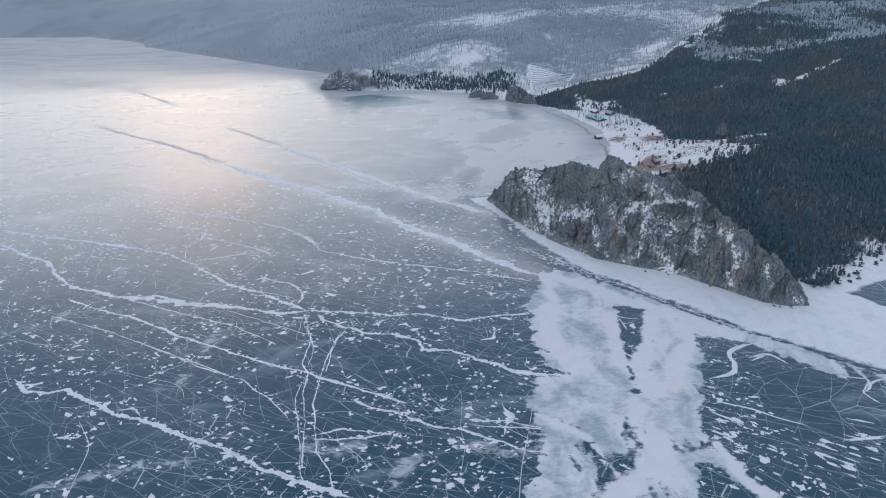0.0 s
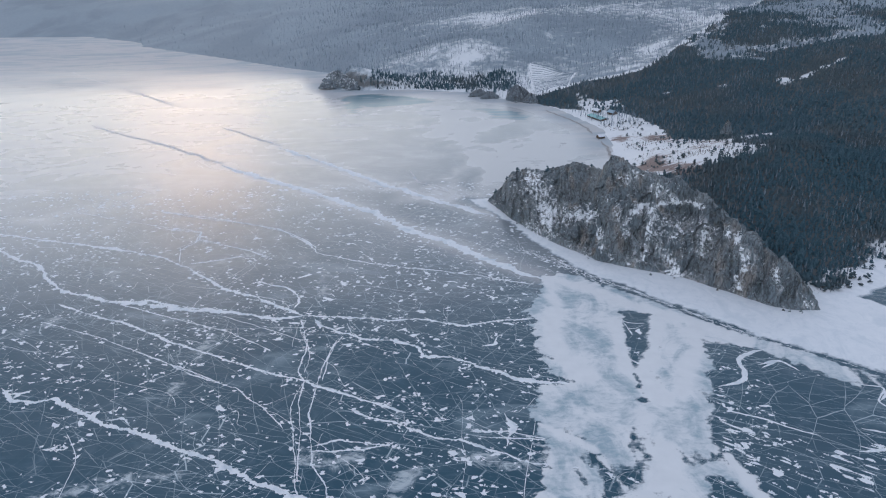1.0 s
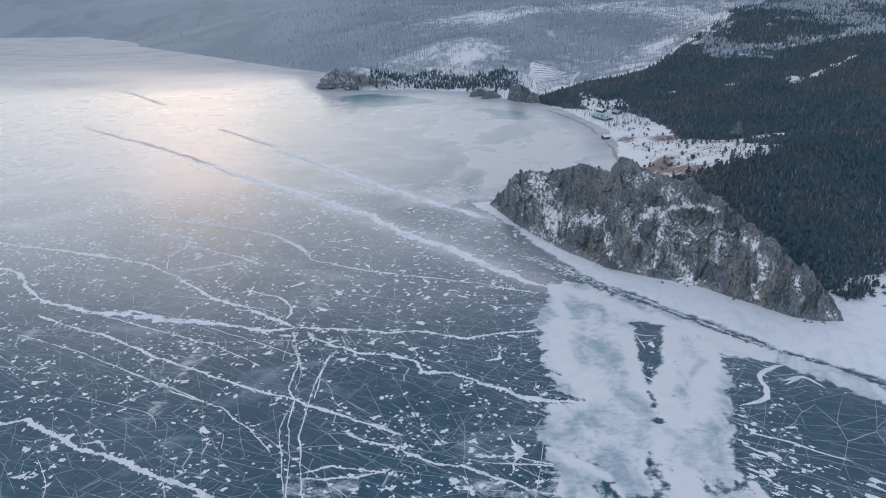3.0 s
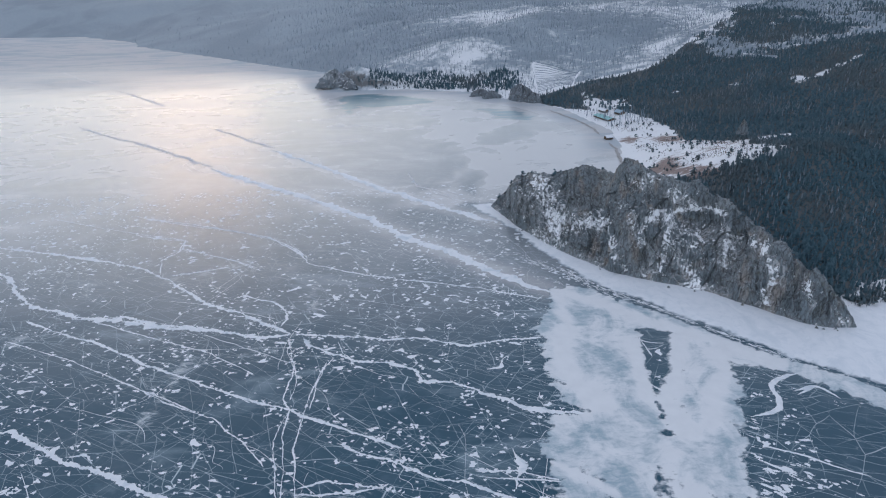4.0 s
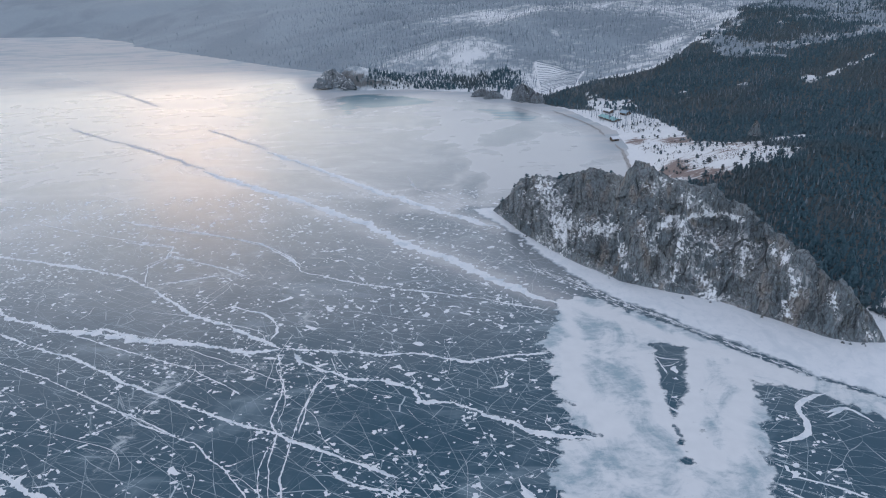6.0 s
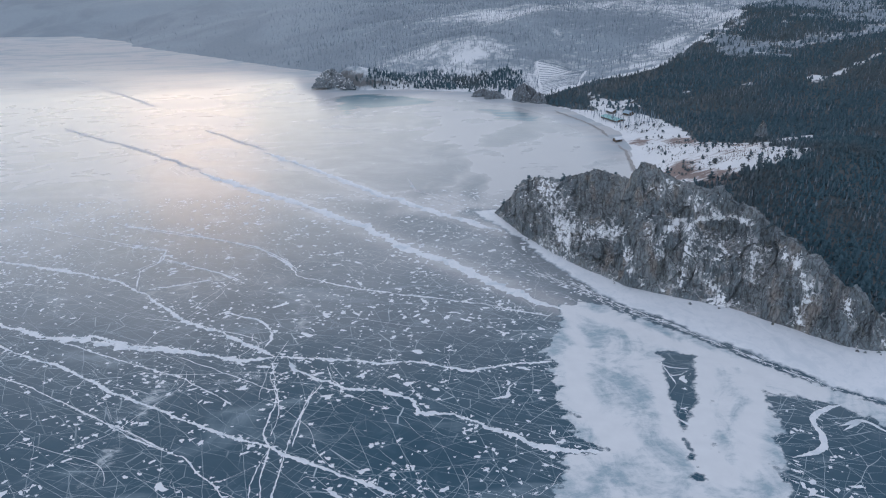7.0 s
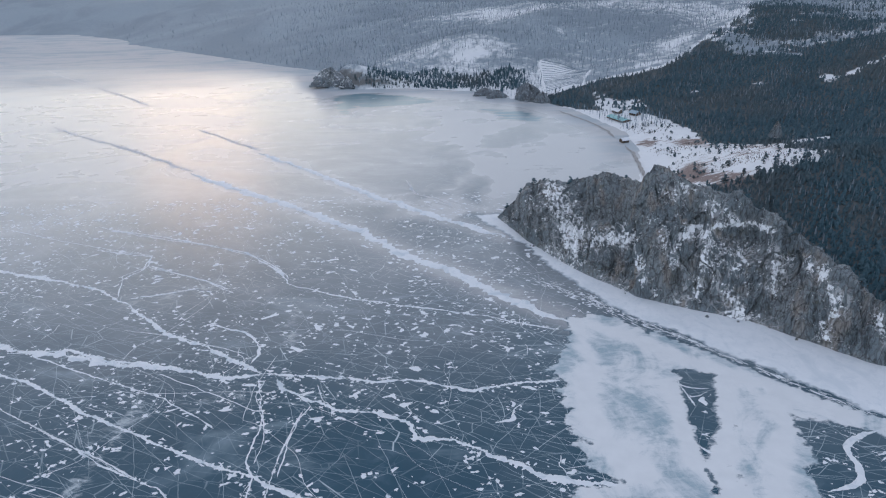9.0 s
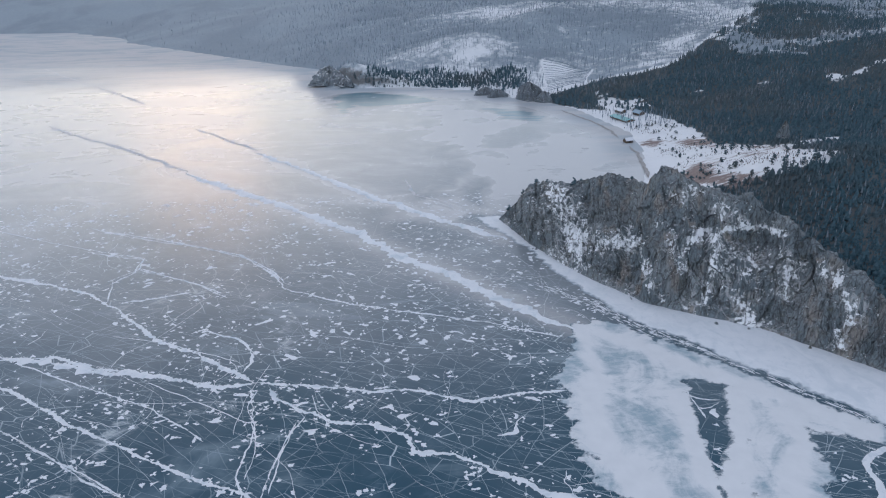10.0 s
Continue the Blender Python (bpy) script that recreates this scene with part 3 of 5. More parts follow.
def field_cover(x, y):
    f = inside(x, y, FIELD) + 3.4 * rough(x, y, 15, 4, 63) + (3.0 + 3.5 * step(64, 50, x)) * rough(x * 0.8, y * 1.3, 5, 6, 69) + 1.6 * rough(x, y, 1.6, 2, 70)
    f = np.minimum(f, -inside(x, y, HOLE) + 5.5 * rough(x, y, 5, 6, 64))
    holes = rough(x * 1.5, y * 0.6, 13, 6, 65) - 0.33 - 0.25 * step(255, 275, y)
    return np.maximum(np.minimum(f, -holes * 9), np.maximum(inside(x, y, WING) - 1.5 + 7 * rough(x, y, 6, 6, 54), 5 * drift_depth(x, y) - 2.2 + 1.6 * rough(x, y, 3.5, 4, 57)))


def streak_cover(x, y):
    u, v = x * 0.80 + y * -0.60, x * 0.60 + y * 0.80
    f = rough(u * 0.36, v * 1.4, 1.8, 4, 66) + 0.40 * rough(x, y, 22, 3, 67) - 0.42
    zone = np.minimum(inside(x, y, [(112, 262), (138, 279), (165, 254), (190, 236), (240, 200), (240, 150), (90, 150), (96, 205), (104, 235)]) + 4, 6)
    return np.minimum(f * 2.5, zone)


tagged(snow_sheet("shore_snow", shore_cover, -12, 330, 150, 518, 1.0, 0.5, SHORE_SNOW), "smooth white snow strip on the ice along the cliff foot", "snow", kind="structure")
tagged(snow_sheet("snow_field", field_cover, 10, 242, 150, 366, 0.75, 0.25, SNOW_FIELD), "wind-packed grey-white snow field with dark ice windows", "snow", kind="structure")
tagged(snow_sheet("snow_streaks", streak_cover, 84, 244, 160, 292, 0.55, 0.06, CRACK_SNOW), "slanting wind streaks of snow on dark ice", "snow", kind="stuff")

# ---- cracks in the ice ----
dice = random.Random(4)
crumbs = []


def ribbon(line, wide, ragged, seed, gap=1.6, soft=2):
    """Left and right rim of a meandering snow-filled crack through the places given."""
    pts = []
    for (ax, ay), (bx, by) in zip(line, line[1:]):
        n = max(2, int(math.hypot(bx - ax, by - ay) / gap))
        pts += [(ax + (bx - ax) * k / n, ay + (by - ay) * k / n) for k in range(n)]
    p = np.array(pts + [line[-1]])
    for _ in range(soft):
        p[1:-1] = 0.25 * p[:-2] + 0.5 * p[1:-1] + 0.25 * p[2:]
    way = np.gradient(p, axis=0)
    way /= np.linalg.norm(way, axis=1)[:, None] + 1e-9
    side = np.stack([-way[:, 1], way[:, 0]], -1)
    run = np.r_[0, np.cumsum(np.linalg.norm(np.diff(p, axis=0), axis=1))]
    p = p + side * (rough(run, 0 * run + seed, 11, 5, seed) * (0.22 if wide < 0.4 else 0.85 + 0.45 * wide))[:, None]
    taper = np.clip(np.minimum(run, run[-1] - run) / (3 * wide + 0.01), 0.15, 1)
    half = [0.43 * wide * taper * np.clip(1 + ragged * (0.6 * rough(run, 0 * run, 8, 3, seed + 7 * s) + 0.40 * rough(run, 0 * run, 3.2, 4, seed + 7 * s + 3) + 0.40 * rough(run, 0 * run, 0.9, 3, seed + 7 * s + 5)), 0.14, 3) for s in (1, 2)]
    return p, side, half


def ice_crack(line, wide, look_of):
    seed = dice.randrange(1, 9000)
    p, side, half = ribbon(line, wide, {"broad": 2.3, "snow": 0.6, "open": 2.8}.get(look_of, 1.5), seed, max(0.35, min(2.5, 0.22 * wide)), 60 if look_of == "snow" else 2)
    n = len(p)
    height = 0.05 + 0.05 * wide
    if look_of == "broad":
        crumbs.extend((q[0] + dice.gauss(0, 0.7 * wide + 0.3), q[1] + dice.gauss(0, 0.7 * wide + 0.3), 0.5) for q in p if dice.random() < 0.05 + 0.05 * wide)
    rows = [p + side * half[0][:, None], p + side * half[0][:, None] * 0.3, p - side * half[1][:, None] * 0.3, p - side * half[1][:, None]]
    hs = (0.03, height, height, 0.03)
    verts = np.concatenate([np.c_[r, np.full(n, h)] for r, h in zip(rows, hs)])
    faces = [[r * n + k, (r + 1) * n + k, (r + 1) * n + k + 1, r * n + k + 1] for r in range(3) for k in range(n - 1)]
    ob = new("ice_crack", mesh_of("ice_crack", verts, [f[::-1] for f in faces], CRACK_FAR if look_of in ("faint", "open") else CRACK_SNOW))
    words = {"broad": "long jagged ice crack refrozen and filled with white snow", "mid": "thin branching ice crack filled with white frost",
             "far": "wide pressure crack drifted with pale snow", "open": "raised pressure ridge of broken blue-grey ice", "faint": "faint old crack under a thin snow veil",
             "snow": "curved band of blown snow lying on dark ice"}
    if look_of == "snow":
        ob.name = "snow_drift"
        return tagged(ob, words[look_of], "snow drift", "snow drifts")
    return tagged(ob, words[look_of], "ice crack", "cracks in the ice")


ice_crack([(-298.1, 425.9), (-266.2, 402.4), (-246.6, 392.5), (-231.5, 371.1), (-215.3, 357.3), (-186, 342.9), (-160, 341.4), (-137.4, 330.2), (-108.4, 325.4), (-88.5, 317.4), (-72.6, 320.3)], 2.4, "broad")
ice_crack([(-313.1, 451.4), (-282.8, 439.9), (-241.1, 426), (-201.1, 411.9), (-174.4, 399.2), (-155.1, 384.3), (-135.5, 365.4), (-121.8, 352), (-103.7, 343.8), (-86.4, 329.3), (-72.6, 320.3)], 2, "broad")
ice_crack([(-72.6, 320.3), (-49.7, 317.2), (-28.6, 313.6), (-10.9, 313.3), (10, 305), (24.2, 309), (44.8, 310.9)], 1.5, "broad")
ice_crack([(-67.8, 318.8), (-63.4, 309.4), (-38.7, 295), (-24.6, 293.2), (-13.2, 285.7), (-10.3, 277.9), (3, 277.2), (18.3, 265.8), (32.9, 257.8), (53.5, 252.4), (72.1, 242.3)], 1.9, "broad")
ice_crack([(-210.4, 340.8), (-180.9, 324.2), (-166.7, 319.1), (-139.3, 301.3), (-111.8, 285.3), (-86.6, 271.7), (-63.7, 261.3), (-41.9, 249.4), (-16.8, 236.1)], 1.3, "broad")
ice_crack([(-40.9, 239.9), (-30.9, 234.8), (-16.4, 226.7), (-2.7, 220.7), (5.1, 219.7), (14.7, 213.1), (31.1, 204.3), (56, 201.8)], 1.5, "broad")
ice_crack([(-195.7, 261.9), (-186, 253.6), (-174.6, 251), (-167.7, 252), (-151.1, 243), (-136.2, 233.5), (-119.8, 227.3), (-100.6, 217.7), (-85, 209.8), (-67.3, 198.8), (-51.2, 189.5), (-33.3, 182.9)], 2, "broad")
ice_crack([(-74.2, 316), (-66.2, 291), (-66.3, 268.4), (-62.5, 261.3), (-65.2, 242.2), (-59.4, 221.2), (-54.4, 198.3), (-49.7, 186.7)], 0.5, "broad")
ice_crack([(-62.5, 261.3), (-61.9, 244), (-58, 228.4), (-55.8, 210.9), (-53.7, 198.3)], 0.4, "broad")
ice_crack([(-52.9, 295.8), (-55.5, 275.1), (-56.2, 258.7), (-56.5, 237.8), (-52.6, 221), (-50, 207.4), (-44.3, 198), (-40.9, 187.7)], 0.55, "broad")
ice_crack([(-205.1, 485.1), (-157.2, 466), (-111.5, 443.8), (-84.1, 413.6), (-79.2, 401.2), (-50.6, 386.2), (-22.2, 376), (15, 364.2), (49.7, 348.5)], 1.1, "broad")
ice_crack([(-197.3, 452), (-163.9, 441.1), (-162.3, 423.7), (-169, 409.8)], 0.8, "broad")
ice_crack([(-160, 428.5), (-122.2, 406.7), (-104.4, 392.2)], 0.7, "broad")
ice_crack([(-155, 389.3), (-124, 399.6)], 1.2, "broad")
ice_crack([(-174.2, 337.5), (-147.6, 324.3), (-105.8, 304.1), (-81.9, 286.5)], 0.6, "broad")
ice_crack([(-208.2, 321.3), (-190.8, 313.1), (-168.1, 301.6), (-145.9, 288.6), (-117.9, 270.8), (-90.4, 255.9), (-76.2, 242.6), (-64.9, 228.7)], 0.6, "broad")
ice_crack([(-52.3, 214.8), (-33.6, 215), (-21.6, 216.9), (-40.9, 220.5), (-51.6, 217.4)], 0.8, "broad")
ice_crack([(8.7, 223.8), (24.5, 223.1), (43.7, 216), (24.1, 218.9), (8.5, 221.3)], 0.7, "broad")
ice_crack([(-196, 604), (-144, 555), (-100, 519), (-60, 483), (-25, 440), (6, 408), (33, 375), (57, 356)], 7, "far")
ice_crack([(-156, 659), (-91, 589), (-47, 536), (-9, 498), (20, 471), (35, 458)], 6, "far")
ice_crack([(-396, 783), (-343, 734), (-302, 705), (-242, 651), (-197, 608)], 4, "open")
ice_crack([(-238, 754), (-196, 709), (-158, 668)], 4, "open")
ice_crack([(-459, 1020), (-395, 951), (-340, 887)], 4, "open")
ice_crack([(-26.8, 575.1), (-18.7, 540.1), (2.3, 523.5), (6.4, 508.1)], 2, "faint")
ice_crack([(-271.5, 489.4), (-225.2, 466.9), (-188.7, 451.6), (-164.3, 442.4), (-161.4, 427.6), (-170, 416.4), (-161.6, 391.1)], 0.7, "mid")
ice_crack([(-161.4, 427.6), (-130.8, 412.3), (-107.7, 397.3)], 0.8, "mid")
ice_crack([(-216.5, 490.5), (-173.5, 469.7), (-135.7, 454.8), (-106, 439), (-86.2, 418.5), (-79.7, 408.3)], 1, "mid")
ice_crack([(-155.5, 293.9), (-138.5, 284.4), (-115.1, 271.4), (-99.9, 261.1)], 0.6, "mid")
ice_crack([(-71.2, 315.8), (-71.7, 305.3), (-66, 292.2), (-63.4, 280.4), (-63.7, 267.3)], 0.5, "mid")
ice_crack([(-50.1, 299.5), (-53, 288.7), (-54.4, 277.4), (-54.3, 260.9)], 0.5, "mid")
ice_crack([(-115.3, 322), (-88.9, 307.6), (-69.1, 295.4)], 0.5, "mid")
ice_crack([(-80.5, 344.3), (-77.2, 335.5), (-79.6, 327.5)], 1.5, "mid")
ice_crack([(-144.5, 358.7), (-116.9, 350.4), (-84.1, 335.8)], 0.5, "mid")
ice_crack([(-106.1, 361.7), (-89, 353.7), (-78.8, 342)], 1.3, "mid")
ice_crack([(146.3, 276.9), (138.2, 275.4), (133.2, 272.5), (130, 266.9), (129.7, 260.4), (129.3, 255.6), (125.3, 251.4), (119.8, 249.2), (114.2, 248.6)], 2.6, "snow")
ice_crack([(137.7, 264.4), (145.3, 267), (150.5, 264.4), (152.3, 257.9)], 1.6, "snow")
ice_crack([(171.7, 260.5), (171.6, 252.8), (172.1, 248.1)], 1.5, "snow")
ice_crack([(174.1, 235.6), (181.3, 243), (190, 246.5)], 1.4, "snow")
ice_crack([(149.2, 206.3), (157.6, 207), (166.8, 208.3)], 1.8, "snow")
ice_crack([(158, 219.8), (162.2, 217.4), (166.4, 215.1)], 2.5, "snow")
ice_crack([(139, 263.4), (149.9, 267.7), (138, 261.1)], 1.2, "snow")
ice_crack([(82.1, 271.5), (88.4, 264.9), (93.9, 257.5)], 1.6, "snow")
ice_crack([(111.3, 232.8), (125, 225.1), (140, 215.2)], 1, "snow")
ice_crack([(171.7, 257.2), (171.9, 248.3), (182.1, 244.9), (173.3, 235.8), (176.8, 227.9)], 0.8, "snow")
ice_crack([(150.6, 209.4), (159.2, 205.7), (166, 207.1)], 0.8, "snow")
ice_crack([(141.2, 286.7), (143.5, 280.3), (148.9, 277)], 1, "snow")
ice_crack([(82.2, 307.5), (87, 306.9), (90.8, 304.7), (98.3, 302.7)], 0.8, "mid")
ice_crack([(88.8, 314.4), (88.8, 309.7), (89, 302.4), (89.2, 292)], 0.8, "mid")
ice_crack([(88.5, 297.3), (94, 298.6), (97.4, 301.6)], 0.5, "mid")
ice_crack([(-187, 341.6), (-158.8, 338), (-135.4, 328.8), (-117.5, 325.2)], 4.5, "broad")
ice_crack([(-141.4, 333), (-124.9, 329.5), (-108.1, 324.1)], 3, "broad")
ice_crack([(17, 286.9), (22.6, 287.6), (27.4, 295.6)], 3.2, "broad")
ice_crack([(22.1, 234.5), (23.5, 225), (21.4, 214.5)], 3, "broad")
ice_crack([(-138.5, 236.2), (-132.3, 238.3), (-126.7, 233.1)], 2.6, "broad")
ice_crack([(-624, 1202), (-558, 1124), (-492, 1054)], 3, "faint")


# hair cracks: long wandering lines too many to count
hv, hf = [], []
for k in range(80):
    x, y = dice.uniform(-330, 60), dice.uniform(150, 470)
    turn = dice.choice([-0.52, -0.52, -0.52, -0.1, 0.5, 1.4]) + dice.gauss(0, 0.16)
    line = [(x, y)]
    for _ in range(dice.randint(3, 12)):
        turn += dice.choice([0, 0, 0, 0, 0.45, -0.45]) + dice.gauss(0, 0.03)
        x, y = x + 6.5 * math.cos(turn), y + 6.5 * math.sin(turn)
        line.append((x, y))
    p, side, half = ribbon(line, dice.choice([0.10, 0.13, 0.16, 0.26]), 0.6, k + 20, 2.2)
    n, base = len(p), len(hv)
    hv += [(*q, 0.028) for q in p + side * half[0][:, None]] + [(*q, 0.028) for q in p - side * half[1][:, None]]
    hf += [[base + i + 1, base + i, base + n + i, base + n + i + 1] for i in range(n - 1)]
# lightning-like branches with kinks
for k in range(75):
    x, y = dice.uniform(-320, 40), 150 + 320 * dice.random() ** 1.3
    turn = dice.choice([-0.5, -0.5, 0.1, 1.2, 1.5, 2.0]) + dice.gauss(0, 0.25)
    line = [(x, y)]
    for _ in range(dice.randint(3, 9)):
        kink = turn + dice.choice([-0.75, -0.3, 0, 0.3, 0.75])
        reach = dice.uniform(1.5, 5.5)
        x, y = x + reach * math.cos(kink), y + reach * math.sin(kink)
        line.append((x, y))
    p, side, half = ribbon(line, dice.choice([0.16, 0.20, 0.26, 0.36]), 1.0, k + 400, 0.8)
    n, base = len(p), len(hv)
    hv += [(*q, 0.028) for q in p + side * half[0][:, None]] + [(*q, 0.028) for q in p - side * half[1][:, None]]
    hf += [[base + i + 1, base + i, base + n + i, base + n + i + 1] for i in range(n - 1)]
tagged(new("hair_cracks", mesh_of("hair_cracks", hv, hf, CRACK_SNOW)), "web of hair-thin white cracks across the dark ice", "ice cracks", kind="stuff")

# snow flecks: blown scraps of snow frozen to the ice
fv, ff = [], []
rng = np.random.default_rng(12)
fx, fy = rng.uniform(-420, 130, 34000), rng.uniform(150, 540, 34000)
thick = 0.5 * wave(fx / 45, fy / 45, 71) + 0.85 * wave(fx / 13, fy / 10, 73) ** 2 + 0.2 * step(330, 420, fy)
free = (rng.random(fx.size) < thick * 1.0 - 0.26) & (field_cover(fx, fy) < -0.5) & (shore_cover(fx, fy) < -0.5)
spots = list(zip(fx[free], fy[free], np.zeros(free.sum()))) + crumbs
for _ in range(110):
    cx, cy = dice.uniform(-330, 30), dice.uniform(165, 330)
    spots += [(cx + dice.gauss(0, 2.4), cy + dice.gauss(0, 2.0), 1) for _ in range(dice.randint(2, 6))]
single = 0
for x, y, large in spots:
    size = dice.uniform(0.4, 0.9) if large == 1 else dice.uniform(0.25, 0.7) if large else min(1.6, 0.30 * math.exp(dice.gauss(0.2, 0.62)))
    turn, m = dice.uniform(-0.9, 0.5), dice.randint(9, 13)
    long, lobes, phase = dice.uniform(0.9, 1.7), dice.choice([1, 2, 2, 3]), dice.uniform(0, 6.3)
    rim = [(x, y, 0.09)]
    for i in range(m):
        a = 2 * math.pi * (i + dice.uniform(-0.3, 0.3)) / m
        r = size * (1 + 0.45 * math.sin(lobes * a + phase)) * dice.choice([0.6, 0.85, 1.0, 1.35])
        u, v = r * long * math.cos(a), r * math.sin(a)
        rim.append((x + u * math.cos(turn) - v * math.sin(turn), y + u * math.sin(turn) + v * math.cos(turn), 0.03))
    fan = [[0, 1 + i, 1 + (i + 1) % m] for i in range(m)]
    if single < 300 and size > 0.55 and -130 < x < 45 and 185 < y < 330:
        new("snow_fleck", mesh_of("snow_fleck", rim, fan, SNOW_DRIFT)).parent = ice
        single += 1
    else:
        base = len(fv)
        fv += rim
        ff += [[base + k for k in f] for f in fan]
# slivers of snow drawn out along the open strip of ice below the shore snow
STRIP = [(46, 400), (60, 385), (70, 376), (77, 364), (88, 351), (98, 343), (113, 325), (128, 308), (141, 294.5), (149, 286), (235, 215)]
for _ in range(420):
    k = dice.choice([0, 0, 1, 1, 2, 2, 2, 3, 3, 3, 4, 4, 4, 5, 5, 5, 6, 6, 7, 7, 8, 9, 9, 9])
    (ax, ay), (bx, by) = STRIP[k], STRIP[k + 1]
    q, turn = dice.random(), math.atan2(by - ay, bx - ax) + dice.gauss(0, 0.12)
    x, y = ax + q * (bx - ax) + dice.gauss(0, 1.6 if k < 5 else 0.8), ay + q * (by - ay) + dice.gauss(0, 2.6 if k < 5 else 1.0)
    long, thin = dice.uniform(0.6, 2.4), dice.uniform(0.10, 0.30)
    base = len(fv)
    fv.append((x, y, 0.07))
    for i in range(7):
        a = 6.2832 * i / 7
        u, v = long * dice.uniform(0.6, 1.2) * math.cos(a), thin * dice.uniform(0.5, 1.5) * math.sin(a)
        fv.append((x + u * math.cos(turn) - v * math.sin(turn), y + u * math.sin(turn) + v * math.cos(turn), 0.03))
    ff += [[base, base + 1 + i, base + 1 + (i + 1) % 7] for i in range(7)]
tagged(new("snow_flecks", mesh_of("snow_flecks", fv, ff, SNOW_DRIFT)), "scattered scraps of white snow frozen onto dark ice", "snow", kind="stuff")

# ---- the rocky headland ----
FOOT = [(33, 489), (47, 451), (62, 418), (77, 394), (91, 377), (106, 367), (120, 358), (134, 349), (150, 334), (165, 317), (174, 311), (189, 310)]
CREST = [(33.5, 489, 0), (42, 484, 12), (51, 478, 24.5), (72, 466, 31), (85, 450, 38), (91, 445, 40.5), (98, 432, 41.5), (100, 417, 43.5), (102, 405, 58), (109, 402, 55),
         (121, 399, 48), (142, 391, 42), (152, 376, 38.5), (160, 345, 31.5), (164, 331, 27.5), (176, 318, 19.5), (184, 314, 11), (189.5, 310.5, 0)]
REAR = [(34, 489.5), (60, 492), (84, 490), (110, 478), (126, 450), (140, 425), (160, 412), (182, 395), (196, 362), (200, 340), (198, 322), (190, 311)]


def along(line, n):
    p = np.array(line, float)
    run = np.r_[0, np.cumsum(np.linalg.norm(np.diff(p[:, :2], axis=0), axis=1))]
    at = np.linspace(0, run[-1], n)
    return np.stack([np.interp(at, run, p[:, k]) for k in range(p.shape[1])], -1)


NU, NF, NB = 640, 180, 50
foot, rear = along(FOOT, NU), along(REAR, NU)


def bearing(p):
    return p[..., 0] / (p[..., 1] - 50)


marks = np.array(CREST, float)
crest = np.stack([np.interp(bearing(foot), bearing(marks), marks[:, k]) for k in range(3)], -1)
u = np.arange(NU) / (NU - 1)
v = np.linspace(0, 1, NF)[None, :]
ledge = np.exp(-(((foot[:, 0] - 122) / 26) ** 2))[:, None]
lean = 0.75 * v**1.25 + 0.25 * v + ledge * 0.20 * (step(0.40, 0.56, v) - step(0.62, 1.0, v))
rise = v**0.92 + ledge * 0.07 * (step(0.1, 0.42, v) - step(0.46, 0.66, v))
front = np.empty((NU, NF, 3))
front[..., :2] = foot[:, None, :] * (1 - lean[..., None]) + crest[:, None, :2] * lean[..., None]
front[..., 2] = -0.6 * (1 - v) + crest[:, None, 2] * rise
w = np.linspace(0, 1, NB + 1)[None, 1:]
rear_z = np.maximum(land_height(rear[:, 0], rear[:, 1]), -1.0) - 1.5
rearward = np.empty((NU, NB, 3))
rearward[..., :2] = crest[:, None, :2] * (1 - w[..., None]) + rear[:, None, :] * w[..., None]
rearward[..., 2] = crest[:, None, 2] * (1 - w) ** 1.4 + rear_z[:, None] * (1 - (1 - w) ** 1.4)
shape = np.concatenate([front, rearward], 1)
du, dv = np.gradient(shape, axis=0), np.gradient(shape, axis=1)
normal = np.cross(dv, du)
normal /= np.linalg.norm(normal, axis=2)[..., None] + 1e-9
normal *= np.where(normal[:, :, 2:].mean() < 0, -1, 1)
X, Y, Z = shape[..., 0], shape[..., 1], shape[..., 2]
run = np.broadcast_to(u[:, None] * 260, X.shape)
tall = np.clip(Z / 10, 0, 1)
butts = (ridged(run, Z * 0.35, 30, 2, 81) - 0.6) * 11.0
cols = (ridged(run + 3 * rough(run, Z, 12, 2, 80), Z * 0.22, 7.5, 3, 82) - 0.55) * 5.5


def facets(a, c, wide, tall, seed):
    """One height, 0 to 1, for each block of an irregular split into upright blocks."""
    u, v = a / wide, c / tall
    ui, vi = np.floor(u).astype(np.int64), np.floor(v).astype(np.int64)
    best, value = np.full(u.shape, 9.0), np.zeros(u.shape)
    for i in (-1, 0, 1):
        for j in (-1, 0, 1):
            n = ((ui + i) * 73856093 ^ (vi + j) * 19349663 ^ seed * 83492791) & 0x7FFFFFFF
            n = ((n ^ (n >> 13)) * 1274126177) & 0x7FFFFFFF
            d = (ui + i + (n & 255) / 255 - u) ** 2 + (vi + j + (n >> 8 & 255) / 255 - v) ** 2
            near = d < best
            best, value = np.where(near, d, best), np.where(near, (n >> 16 & 255) / 255, value)
    return value


